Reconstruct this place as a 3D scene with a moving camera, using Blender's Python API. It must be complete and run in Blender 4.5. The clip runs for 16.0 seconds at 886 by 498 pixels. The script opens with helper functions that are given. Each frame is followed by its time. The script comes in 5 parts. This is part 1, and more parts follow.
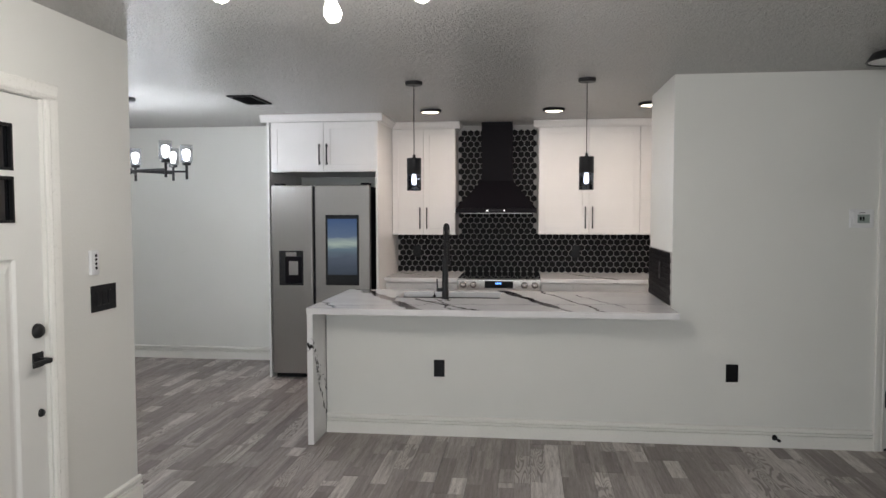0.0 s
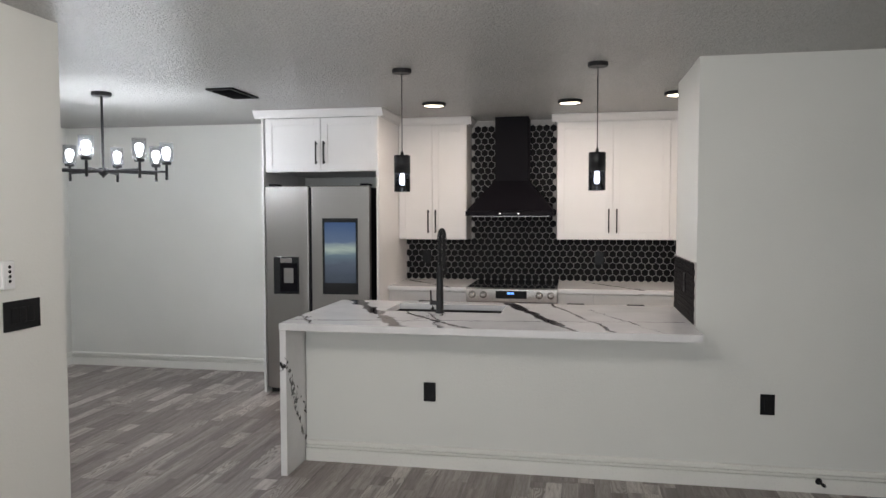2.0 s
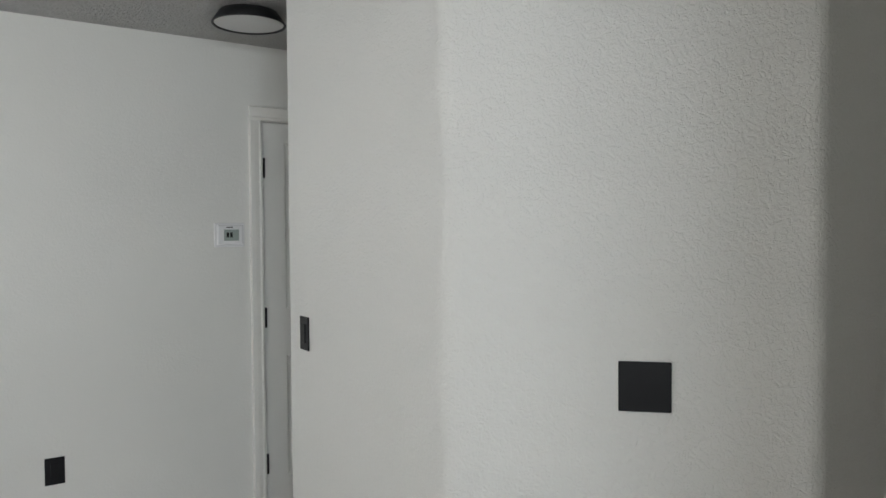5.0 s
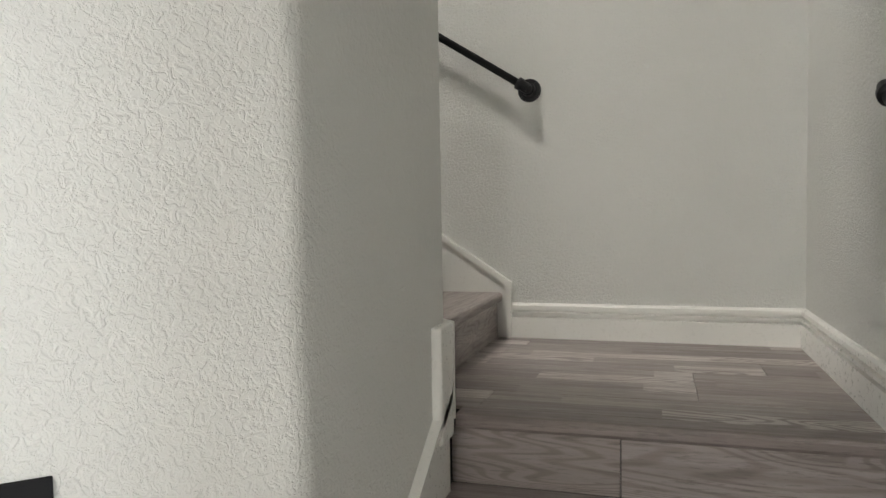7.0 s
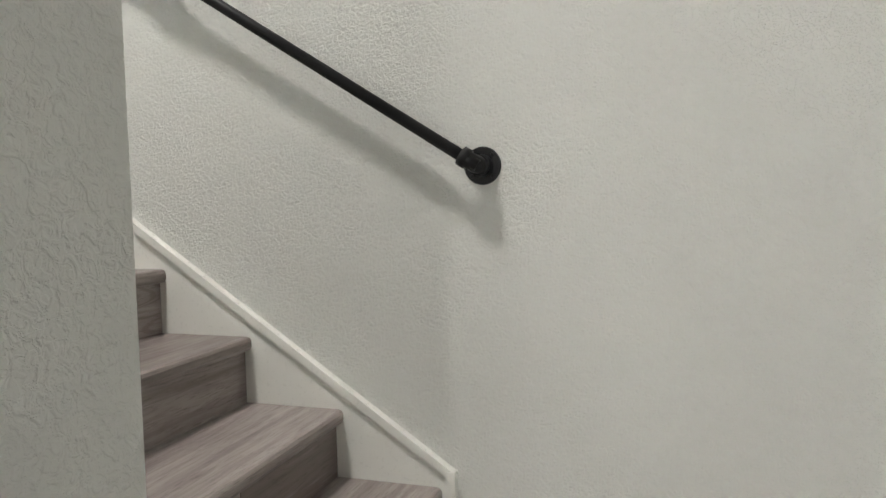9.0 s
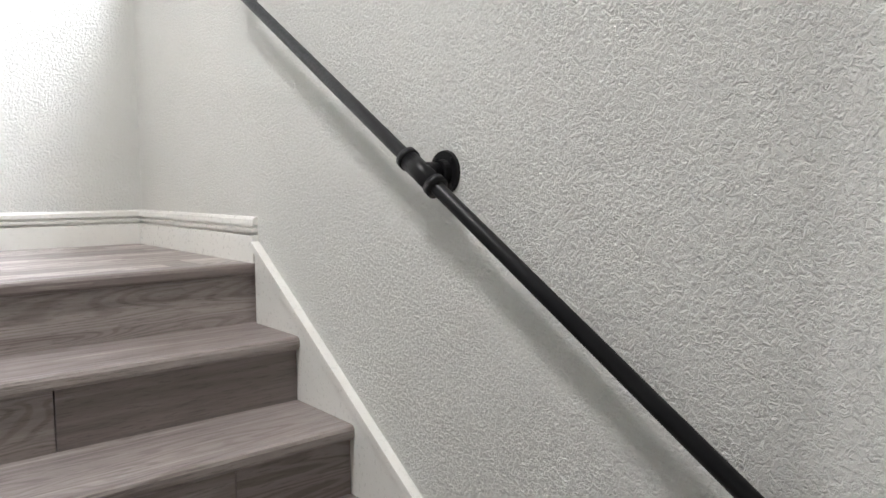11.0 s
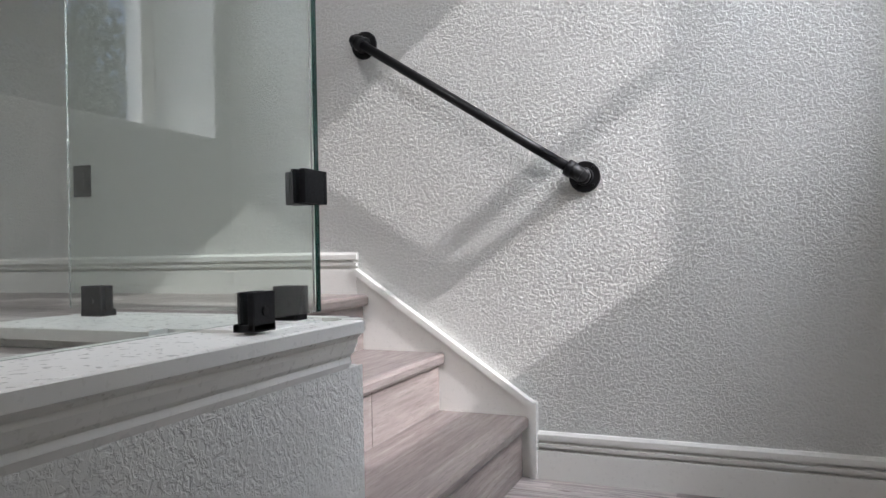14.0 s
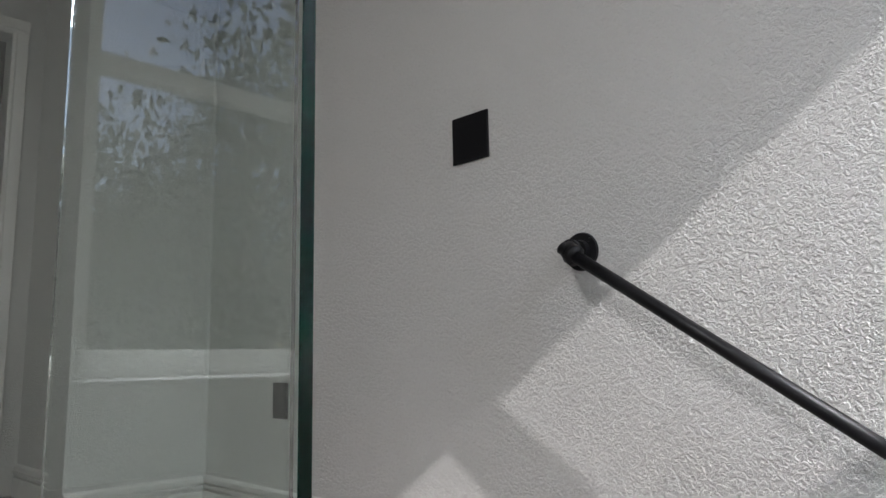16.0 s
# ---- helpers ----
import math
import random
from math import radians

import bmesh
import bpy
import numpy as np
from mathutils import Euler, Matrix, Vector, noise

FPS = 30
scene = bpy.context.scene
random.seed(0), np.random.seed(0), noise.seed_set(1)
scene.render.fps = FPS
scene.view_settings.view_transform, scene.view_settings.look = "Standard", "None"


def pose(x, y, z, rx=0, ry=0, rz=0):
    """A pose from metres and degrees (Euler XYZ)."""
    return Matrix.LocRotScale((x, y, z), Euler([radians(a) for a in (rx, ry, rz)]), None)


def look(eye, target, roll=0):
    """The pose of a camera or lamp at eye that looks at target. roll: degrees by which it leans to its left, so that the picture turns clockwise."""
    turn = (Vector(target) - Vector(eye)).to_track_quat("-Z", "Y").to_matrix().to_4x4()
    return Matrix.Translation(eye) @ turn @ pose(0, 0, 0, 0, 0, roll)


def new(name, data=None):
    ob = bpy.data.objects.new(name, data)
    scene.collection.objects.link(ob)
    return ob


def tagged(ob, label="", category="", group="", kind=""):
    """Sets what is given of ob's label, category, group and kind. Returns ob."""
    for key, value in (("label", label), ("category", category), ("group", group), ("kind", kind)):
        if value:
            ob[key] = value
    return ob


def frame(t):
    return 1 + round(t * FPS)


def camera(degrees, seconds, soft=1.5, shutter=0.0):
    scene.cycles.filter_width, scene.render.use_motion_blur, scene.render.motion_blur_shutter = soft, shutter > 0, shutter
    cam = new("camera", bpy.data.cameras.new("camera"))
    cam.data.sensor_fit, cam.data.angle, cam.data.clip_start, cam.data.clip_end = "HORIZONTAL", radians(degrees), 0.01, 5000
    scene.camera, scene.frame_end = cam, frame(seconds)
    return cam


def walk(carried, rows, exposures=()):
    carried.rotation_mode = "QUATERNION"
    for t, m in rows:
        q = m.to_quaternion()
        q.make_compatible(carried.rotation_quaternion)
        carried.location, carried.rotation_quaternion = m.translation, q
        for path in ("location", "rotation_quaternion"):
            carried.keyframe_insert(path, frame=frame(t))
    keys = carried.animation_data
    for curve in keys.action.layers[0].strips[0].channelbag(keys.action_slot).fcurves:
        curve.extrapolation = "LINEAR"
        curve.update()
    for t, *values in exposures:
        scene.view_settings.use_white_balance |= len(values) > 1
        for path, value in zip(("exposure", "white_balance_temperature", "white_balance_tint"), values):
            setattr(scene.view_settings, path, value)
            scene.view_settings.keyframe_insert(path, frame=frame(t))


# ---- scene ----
cam = camera(63.6, 16.0)
PATH = [
    (0.0, (0.540, 0.307, 1.525), (0.304, 2.291, 1.423), -0.1),
    (0.5, (0.570, 0.486, 1.542), (0.278, 2.462, 1.440), -0.1),
    (1.0, (0.628, 0.634, 1.539), (0.297, 2.604, 1.437), -0.1),
    (1.5, (0.744, 0.784, 1.546), (0.379, 2.748, 1.445), -0.1),
    (2.0, (0.808, 0.906, 1.542), (0.442, 2.870, 1.443), -0.1),
    (2.5, (0.873, 1.072, 1.541), (0.541, 3.042, 1.443), -0.2),
    (3.0, (0.934, 1.210, 1.548), (0.764, 3.201, 1.456), -0.2),
    (3.5, (1.036, 1.317, 1.534), (1.108, 3.314, 1.449), -0.4),
    (4.0, (1.194, 1.432, 1.537), (1.582, 3.392, 1.455), -0.5),
    (4.5, (1.394, 1.535, 1.523), (2.142, 3.388, 1.451), -0.6),
    (5.0, (1.583, 1.641, 1.507), (2.685, 3.309, 1.449), -0.4),
    (5.2, (1.682, 1.704, 1.517), (2.921, 3.272, 1.452), -1.1),
    (7.3, (2.341, 2.035, 1.509), (4.280, 2.513, 1.420), -0.7),
    (7.5, (2.436, 2.056, 1.517), (4.388, 2.485, 1.432), -0.7),
    (8.0, (2.735, 2.057, 1.563), (4.698, 2.429, 1.468), -0.8),
    (8.2, (2.850, 2.053, 1.616), (4.815, 2.422, 1.543), -0.6),
    (10.3, (3.832, 2.101, 2.237), (5.428, 3.292, 2.054), -1.7),
    (10.5, (3.853, 2.16, 2.266), (5.403, 3.415, 2.127), -0.7),
    (11, (4.005, 2.199, 2.453), (5.289, 3.722, 2.279), -0.4),
    (11.2, (4.088, 2.274, 2.472), (5.235, 3.904, 2.31), -1.3),
    (11.5, (4.156, 2.39, 2.551), (5.079, 4.157, 2.389), -0.2),
    (12, (4.31, 2.502, 2.616), (4.836, 4.425, 2.456), -0.4),
    (12.5, (4.427, 2.644, 2.648), (4.536, 4.635, 2.487), -0.5),
    (13, (4.443, 2.85, 2.704), (4.226, 4.833, 2.551), -0.5),
    (13.5, (4.446, 2.98, 2.807), (3.978, 4.921, 2.697), -0.6),
    (14, (4.478, 3.138, 2.882), (3.726, 4.991, 2.89), -1.1),
    (14.5, (4.447, 3.27, 2.984), (3.453, 4.998, 3.141), -1.1),
    (15, (4.363, 3.434, 3.106), (3.242, 5.071, 3.358), -0.8),
    (15.5, (4.361, 3.596, 3.209), (3.112, 5.132, 3.494), -0.9),
    (16, (4.312, 3.765, 3.3), (2.928, 5.177, 3.603), -1.1),
]
walk(cam, [(t, look(eye, target, roll)) for t, eye, target, roll in PATH],
     exposures=[(0, 0.0, 6600, 12), (3, 0.06, 6600, 12), (5, 0.3, 6350, 10), (7.3, 1.42, 6600, 10), (8.2, 1.65, 6550, 9), (10.3, 1.65, 6200, 11), (11.5, 1.2, 6150, 14), (12.5, 0.62, 6050, 15), (14.5, -0.33, 6000, 15), (16, -0.3, 6050, 14)])

# ---- world, sun, lamps ----
SUN_DIR = Vector((-1.0, 0.16, -0.73)).normalized()
SUN_EL = math.asin(-SUN_DIR.z)
world = bpy.data.worlds.new("sky")
scene.world = world
world.use_nodes = True
wn = world.node_tree
sky = wn.nodes.new("ShaderNodeTexSky")
sky.sky_type = "NISHITA"
sky.sun_disc = False
sky.sun_elevation = SUN_EL
sky.sun_rotation = radians(98.5)
wn.nodes["Background"].inputs[1].default_value = 0.15
wn.links.new(sky.outputs[0], wn.nodes["Background"].inputs[0])

sun = new("sun", bpy.data.lights.new("sun", "SUN"))
sun.data.energy = 4.8
sun.data.angle = radians(0.5)
sun.data.color = (1.0, 0.95, 0.88)
sun.matrix_world = look((14, 2, 12), Vector((14, 2, 12)) + SUN_DIR)

WARM, COOL, NEUT = (1.0, 0.87, 0.76), (0.86, 0.92, 1.0), (1.0, 0.975, 0.94)


def bulb_lamp(name, at, watts, colour, radius=0.03):
    ob = new(name, bpy.data.lights.new(name, "POINT"))
    ob.data.energy, ob.data.color, ob.data.shadow_soft_size = watts, colour, radius
    ob.location = at
    return ob


def disc_lamp(name, at, watts, colour, size):
    ob = new(name, bpy.data.lights.new(name, "AREA"))
    ob.data.shape, ob.data.size, ob.data.energy, ob.data.color = "DISK", size, watts, colour
    ob.location = at
    return ob


CHANDELIER = (-2.53, 5.52, 1.85)
FLUSH = (-0.08, 2.38, 2.20)
PENDANTS = ((-0.233, 5.143), (0.925, 5.165))
DOWNLIGHTS = ((-0.30, 6.47), (0.755, 6.53), (1.52, 6.30))
UPPER_FILL = (3.55, 3.30)
Z1, Z2, Z3, RISE = 1.033, 2.239, 2.755, 0.1722
CEIL = 2.41
for k in range(4):
    a = radians(22 + 90 * k)
    bulb_lamp("chandelier_lamp", (CHANDELIER[0] + 0.40 * math.cos(a), CHANDELIER[1] + 0.40 * math.sin(a), 1.97), 9.0, COOL)
for k in range(3):
    a = radians(90 + 120 * k)
    bulb_lamp("ceiling_lamp", (FLUSH[0] + 0.3 * math.cos(a), FLUSH[1] + 0.3 * math.sin(a), 2.19), 14.5, NEUT)
for x, y in PENDANTS:
    bulb_lamp("pendant_lamp", (x, y, 1.75), 3, COOL, 0.02)
for x, y in DOWNLIGHTS:
    disc_lamp("downlight_lamp", (x, y, 2.375), 6.0, WARM, 0.14)
# fill lamp added to brighten the stairwell; no known source there
disc_lamp("stair_ceiling_lamp", (UPPER_FILL[0], UPPER_FILL[1], 5.16), 25, NEUT, 0.44)
# daylight in the opening of the living-room window
day = new("window_daylight", bpy.data.lights.new("window_daylight", "AREA"))
day.data.shape, day.data.size, day.data.size_y = "RECTANGLE", 2.0, 1.1
day.data.energy, day.data.color = 86, (0.88, 0.95, 1.0)
day.matrix_world = look((0.2, -2.98, 1.5), (0.4, 3.0, 1.3))

# area lamp added outside, above the stair window, in place of more skylight
sky_in = new("stair_sky_fill", bpy.data.lights.new("stair_sky_fill", "AREA"))
sky_in.data.shape, sky_in.data.size, sky_in.data.size_y = "RECTANGLE", 0.85, 0.8
sky_in.data.energy, sky_in.data.color = 62, (0.86, 0.93, 1.0)
sky_in.matrix_world = look((5.78, 4.62, 5.20), (4.5, 4.62, 3.85))

# ---- materials ----


class Nodes:
    """Short hand for building a node tree."""

    def __init__(self, name):
        self.mat = bpy.data.materials.new(name)
        self.mat.use_nodes = True
        self.t = self.mat.node_tree
        self.bsdf = self.t.nodes["Principled BSDF"]

    def node(self, kind, **inputs):
        n = self.t.nodes.new("ShaderNode" + kind)
        for k, v in inputs.items():
            self.put(n.inputs[k.replace("_", " ")], v)
        return n

    def put(self, socket, v):
        if hasattr(v, "is_linked"):
            self.t.links.new(v, socket)
        else:
            socket.default_value = v

    def set(self, **inputs):
        for k, v in inputs.items():
            self.put(self.bsdf.inputs[k.replace("_", " ")], v)
        return self

    def math(self, op, a, b=0.0, c=0.0):
        n = self.t.nodes.new("ShaderNodeMath")
        n.operation = op
        for i, v in enumerate((a, b, c)):
            self.put(n.inputs[i], v)
        return n.outputs[0]

    def coord(self, scale=(1, 1, 1), where="Object", shift=None):
        tc = self.node("TexCoord")
        mp = self.node("Mapping", Scale=scale)
        self.t.links.new(tc.outputs[where], mp.inputs["Vector"])
        if shift is not None:
            self.put(mp.inputs["Location"], shift)
        return mp.outputs[0]

    def noise(self, vec, scale, detail=4.0, rough=0.55, distortion=0.0):
        return self.node("TexNoise", Vector=vec, Scale=scale, Detail=detail, Roughness=rough, Distortion=distortion).outputs[0]

    def ramp(self, fac, *stops):
        n = self.node("ValToRGB", Fac=fac)
        e = n.color_ramp.elements
        while len(e) < len(stops):
            e.new(0.5)
        for el, (p, c) in zip(e, stops):
            el.position = p
            el.color = (*c, 1) if isinstance(c, tuple) else (c, c, c, 1)
        return n.outputs[0]

    def mix(self, fac, a, b, mode="MIX"):
        n = self.t.nodes.new("ShaderNodeMix")
        n.data_type, n.blend_type = "RGBA", mode
        self.put(n.inputs["Factor"], fac)
        self.put(n.inputs["A"], a if hasattr(a, "is_linked") else (*a, 1))
        self.put(n.inputs["B"], b if hasattr(b, "is_linked") else (*b, 1))
        return n.outputs["Result"]

    def bump(self, height, strength, distance):
        return self.node("Bump", Height=height, Strength=strength, Distance=distance).outputs[0]


def knockdown(name, colour, rough, scale, strength, distance=0.004, sharp=0.08):
    """Painted drywall: sprayed blots pressed flat, with crisp rims, over a fine orange peel."""
    n = Nodes(name)
    v = n.coord()
    blot = n.noise(v, scale, 2.5, 0.5, 0.9)
    flat = n.ramp(blot, (0.50 - sharp, 0.0), (0.50 + sharp * 0.5, 1.0))
    thin = n.ramp(n.noise(n.coord(shift=(3.7, 1.9, 5.3)), scale * 1.9, 2.0, 0.5, 0.7), (0.50, 0.0), (0.58, 1.0))
    fine = n.noise(v, scale * 4.5, 3.0, 0.6)
    h = n.math("ADD", n.math("MULTIPLY", flat, 0.7), n.math("ADD", n.math("MULTIPLY", thin, 0.35), n.math("MULTIPLY", fine, 0.25)))
    tone = n.ramp(n.noise(v, 1.3, 3.0), (0.3, tuple(c * 0.955 for c in colour)), (0.7, colour))
    n.set(Base_Color=tone, Roughness=n.ramp(fine, (0.3, rough - 0.06), (0.7, rough + 0.08)), Normal=n.bump(h, strength, distance))
    return n.mat


def paint(name, colour, rough=0.4, relief=0.05, scale=90.0, shine=0.5):
    n = Nodes(name)
    n.set(Specular_IOR_Level=shine)
    v = n.coord()
    a, b = n.noise(v, scale, 3.0), n.noise(v, 2.2, 4.0)
    n.set(Base_Color=n.ramp(b, (0.3, tuple(c * 0.95 for c in colour)), (0.7, colour)),
          Roughness=n.ramp(a, (0.3, rough - 0.05), (0.7, rough + 0.07)), Normal=n.bump(a, relief, 0.001))
    return n.mat


def metal(name, colour, rough, stretch=(1, 1, 1), scale=60.0, grain=0.1, metallic=1.0):
    n = Nodes(name)
    v = n.coord(stretch)
    a = n.noise(v, scale, 5.0, 0.65)
    n.set(Base_Color=n.ramp(a, (0.25, tuple(c * (1 - grain) for c in colour)), (0.75, colour)), Metallic=metallic,
          Roughness=n.ramp(a, (0.2, max(0.03, rough - 0.08)), (0.8, rough + 0.08)))
    return n.mat


def glass(name, colour=(1, 1, 1), rough=0.0, ior=1.45):
    n = Nodes(name)
    n.set(Base_Color=(*colour, 1), Roughness=rough, IOR=ior, Transmission_Weight=1.0)
    return n.mat


def glow(name, colour, strength):
    n = Nodes(name)
    n.set(Base_Color=(*colour, 1), Emission_Color=(*colour, 1), Emission_Strength=strength, Roughness=0.3)
    return n.mat


def planks(name, tones, rough=0.36, strips=True):
    """Grey-brown vinyl plank printed as two rows of short strips: long grain, figure on some, worn streaks."""
    n = Nodes(name)
    own = n.node("ObjectInfo").outputs["Random"]
    place = n.node("SeparateXYZ", Vector=n.coord())
    strip = n.math("FLOOR", n.math("DIVIDE", place.outputs[1], 0.0905))
    cell = n.math("FLOOR", n.math("ADD", n.math("MULTIPLY", place.outputs[0], 1.75), n.math("ADD", n.math("MULTIPLY", own, 13.7), n.math("MULTIPLY", strip, 0.43))))
    pick = n.node("TexWhiteNoise", Vector=n.node("CombineXYZ", X=cell, Y=strip, Z=n.math("MULTIPLY", own, 97.0)).outputs[0])
    rnd = pick.outputs["Value"] if strips else n.math("MULTIPLY", own, 0.8)
    jump = n.node("CombineXYZ", X=n.math("MULTIPLY", rnd, 37.0), Y=n.math("MULTIPLY", rnd, 91.0), Z=n.math("MULTIPLY", rnd, 53.0)).outputs[0]
    g = n.coord((2.2, 26.0, 26.0), shift=jump)
    f = n.coord((1.3, 11.0, 11.0), shift=jump)
    s = n.coord((0.5, 13.0, 13.0), shift=jump)
    fine = n.noise(g, 3.0, 6.0, 0.65, 0.3)
    streak = n.noise(s, 1.9, 5.0, 0.62, 0.5)
    contour = n.noise(f, 1.0, 1.5, 0.4, 0.5)
    rings = n.math("MULTIPLY_ADD", n.math("SINE", n.math("MULTIPLY", contour, 130.0)), 0.5, 0.5)
    figured = n.ramp(n.math("FRACT", n.math("MULTIPLY", rnd, 7.31)), (0.80, 0.0), (0.82, 0.55 if strips else 0.16))
    base = n.ramp(rnd, (0.0, tones[3]), (0.25, tones[1]), (0.5, tones[2]), (0.7, tones[1]), (0.82, tones[3]), (0.87, tones[4]), (1.0, tones[6]))
    dark = n.mix(n.ramp(streak, (0.48, 0.0), (0.68, 0.62)), base, tones[5])
    dark = n.mix(n.ramp(streak, (0.30, 0.55), (0.43, 0.0)), dark, tones[4])
    lined = n.mix(n.ramp(fine, (0.42, 0.0), (0.68, 0.5)), dark, tones[0])
    pale = n.ramp(rings, (0.1, tones[3]), (0.55, tones[6]))
    col = n.mix(figured, lined, pale)
    pores = n.ramp(n.noise(g, 9.0, 3.0, 0.7), (0.55, 0.0), (0.66, 0.45))
    col = n.mix(pores, col, tuple(c * 0.55 for c in tones[0]))
    n.set(Base_Color=col, Roughness=n.ramp(fine, (0.3, rough - 0.08), (0.7, rough + 0.12)),
          Normal=n.bump(n.math("ADD", fine, n.math("MULTIPLY", rings, n.math("MULTIPLY", figured, 0.5))), 0.22, 0.0015))
    return n.mat


def quartz(name, veins, along, broken=False):
    """White quartz with dark veins: each runs from one spot to another, wanders and swells."""
    n = Nodes(name)
    v = n.coord()
    sep = n.node("SeparateXYZ", Vector=v)
    ax = {"x": sep.outputs[0], "y": sep.outputs[1], "z": sep.outputs[2]}
    total = None
    for i, (a0, b0, a1, b1, width, wander) in enumerate(veins):
        u, w = ax[along[0]], ax[along[1]]
        slope = (a1 - a0) / (b1 - b0)
        shift = (3.1 * i, 1.7 * i, 0.9 * i)
        wob = n.noise(n.coord(shift=shift), 6.5, 7.0, 0.7)
        swell = n.noise(n.coord(shift=shift), 3.3, 3.0)
        line = n.math("SUBTRACT", n.math("SUBTRACT", u, a0), n.math("MULTIPLY", n.math("SUBTRACT", w, b0), slope))
        line = n.math("ADD", line, n.math("MULTIPLY", n.math("SUBTRACT", wob, 0.5), wander))
        gap = n.math("DIVIDE", n.math("ABSOLUTE", line), n.math("MULTIPLY", n.math("MAXIMUM", n.math("SUBTRACT", swell, 0.22), 0.04), width * 3.2))
        ink = n.math("SUBTRACT", 1.0, n.math("SMOOTH_MIN", gap, 1.0, 0.1))
        ink = n.math("MULTIPLY", n.math("MAXIMUM", ink, 0.0), 12.0)
        inside = n.math("MULTIPLY", n.math("GREATER_THAN", w, min(b0, b1)), n.math("LESS_THAN", w, max(b0, b1)))
        ink = n.math("MULTIPLY", n.math("MINIMUM", ink, 1.0), inside)
        if broken:
            ink = n.math("MULTIPLY", ink, n.ramp(n.noise(n.coord(shift=shift), 30.0, 4.0, 0.6), (0.50, 0.0), (0.54, 1.0)))
        total = ink if total is None else n.math("MAXIMUM", total, ink)
    cloud = n.ramp(n.noise(v, 4.0, 5.0, 0.6), (0.3, (0.70, 0.69, 0.69)), (0.7, (0.80, 0.79, 0.79)))
    specks = n.ramp(n.noise(v, 55.0, 2.0), (0.70, 0.0), (0.74, 0.5))
    col = n.mix(specks, cloud, (0.55, 0.54, 0.54))
    n.set(Base_Color=n.mix(total, col, (0.025, 0.022, 0.024)), Roughness=0.16)
    return n.mat


M = {}
M["wall"] = knockdown("wall_paint", (0.755, 0.753, 0.715), 0.45, 60.0, 0.22, 0.002, 0.12)
M["wall_tex"] = knockdown("stair_wall_paint", (0.755, 0.753, 0.715), 0.38, 92.0, 1.0, 0.0028)
M["wall_block"] = knockdown("corner_wall_paint", (0.755, 0.753, 0.715), 0.40, 66.0, 0.6, 0.0026, 0.10)
# off-white dimmed below the walls, so the ceiling's lower brightness sits in its colour
M["ceiling"] = knockdown("ceiling_paint_dimmed", (0.53, 0.525, 0.505), 0.25, 50.0, 1.0, 0.010, 0.10)
M["trim"] = paint("trim_paint", (0.84, 0.83, 0.785), 0.30)
M["door"] = paint("door_paint", (0.80, 0.80, 0.77), 0.36)
M["cabinet"] = paint("cabinet_paint", (0.80, 0.78, 0.77), 0.35, 0.03)
M["black"] = paint("black_satin", (0.010, 0.010, 0.011), 0.42, 0.06, 160.0, 0.35)
M["matt"] = paint("black_matt", (0.008, 0.008, 0.009), 0.6, 0.1, 220.0, 0.25)
M["plate"] = paint("black_plastic_plate", (0.006, 0.006, 0.007), 0.35, 0.02, 60.0, 0.25)
M["white_plastic"] = paint("white_plastic", (0.78, 0.78, 0.78), 0.35, 0.03)
M["steel"] = metal("brushed_steel", (0.36, 0.345, 0.33), 0.34, (60, 60, 1.2), 8.0, 0.12)
M["steel_bright"] = metal("bright_steel", (0.62, 0.60, 0.58), 0.25, (1, 60, 60), 8.0)
M["pipe"] = paint("black_iron_pipe", (0.009, 0.009, 0.010), 0.40, 0.12, 140.0, 0.3)
M["hood"] = paint("black_hood_steel", (0.007, 0.006, 0.008), 0.5, 0.02, 90.0, 0.06)
M["dark_glass"] = paint("dark_glass", (0.008, 0.009, 0.011), 0.06, 0.0)
M["tile"] = paint("black_hex_tile", (0.007, 0.006, 0.007), 0.5, 0.06, 60.0, 0.08)
M["grout"] = paint("pale_grout", (0.50, 0.48, 0.46), 0.8, 0.3, 200.0)
M["glass"] = glass("clear_glass", (0.93, 0.985, 0.96), 0.0, 1.75)
M["glass_edge"] = glass("green_glass_edge", (0.05, 0.30, 0.22), 0.15)
M["shade_glass"] = glass("window_glass", (0.97, 0.98, 1.0))
M["clear_shade"] = paint("clear_thin_glass", (0.03, 0.032, 0.036), 0.06, 0.0)
M["clear_shade"].node_tree.nodes["Principled BSDF"].inputs["Alpha"].default_value = 0.16
M["smoke"] = glass("smoked_glass", (0.18, 0.20, 0.24))
M["filament_cool"] = glow("lit_bulb_cool", (0.86, 0.93, 1.0), 18.0)
M["filament"] = glow("lit_bulb", (1.0, 0.93, 0.82), 12.0)
M["diffuser"] = glow("lit_diffuser", (1.0, 0.86, 0.68), 6.0)
M["diffuser_off"] = paint("unlit_diffuser", (0.74, 0.74, 0.72), 0.4)
M["lcd"] = glow("blue_digits", (0.12, 0.35, 1.0), 3.0)
M["lcd_grey"] = paint("grey_display", (0.34, 0.39, 0.36), 0.2, 0.0)
M["bark"] = paint("bark", (0.10, 0.075, 0.055), 0.9, 0.9, 18.0)
TONES = [(0.155, 0.126, 0.117), (0.27, 0.230, 0.215), (0.37, 0.324, 0.305), (0.20, 0.166, 0.154), (0.54, 0.488, 0.462), (0.115, 0.091, 0.083), (0.66, 0.610, 0.578)]
M["plank"] = planks("floor_plank", TONES)
M["tread"] = planks("stair_board", TONES, 0.38, False)
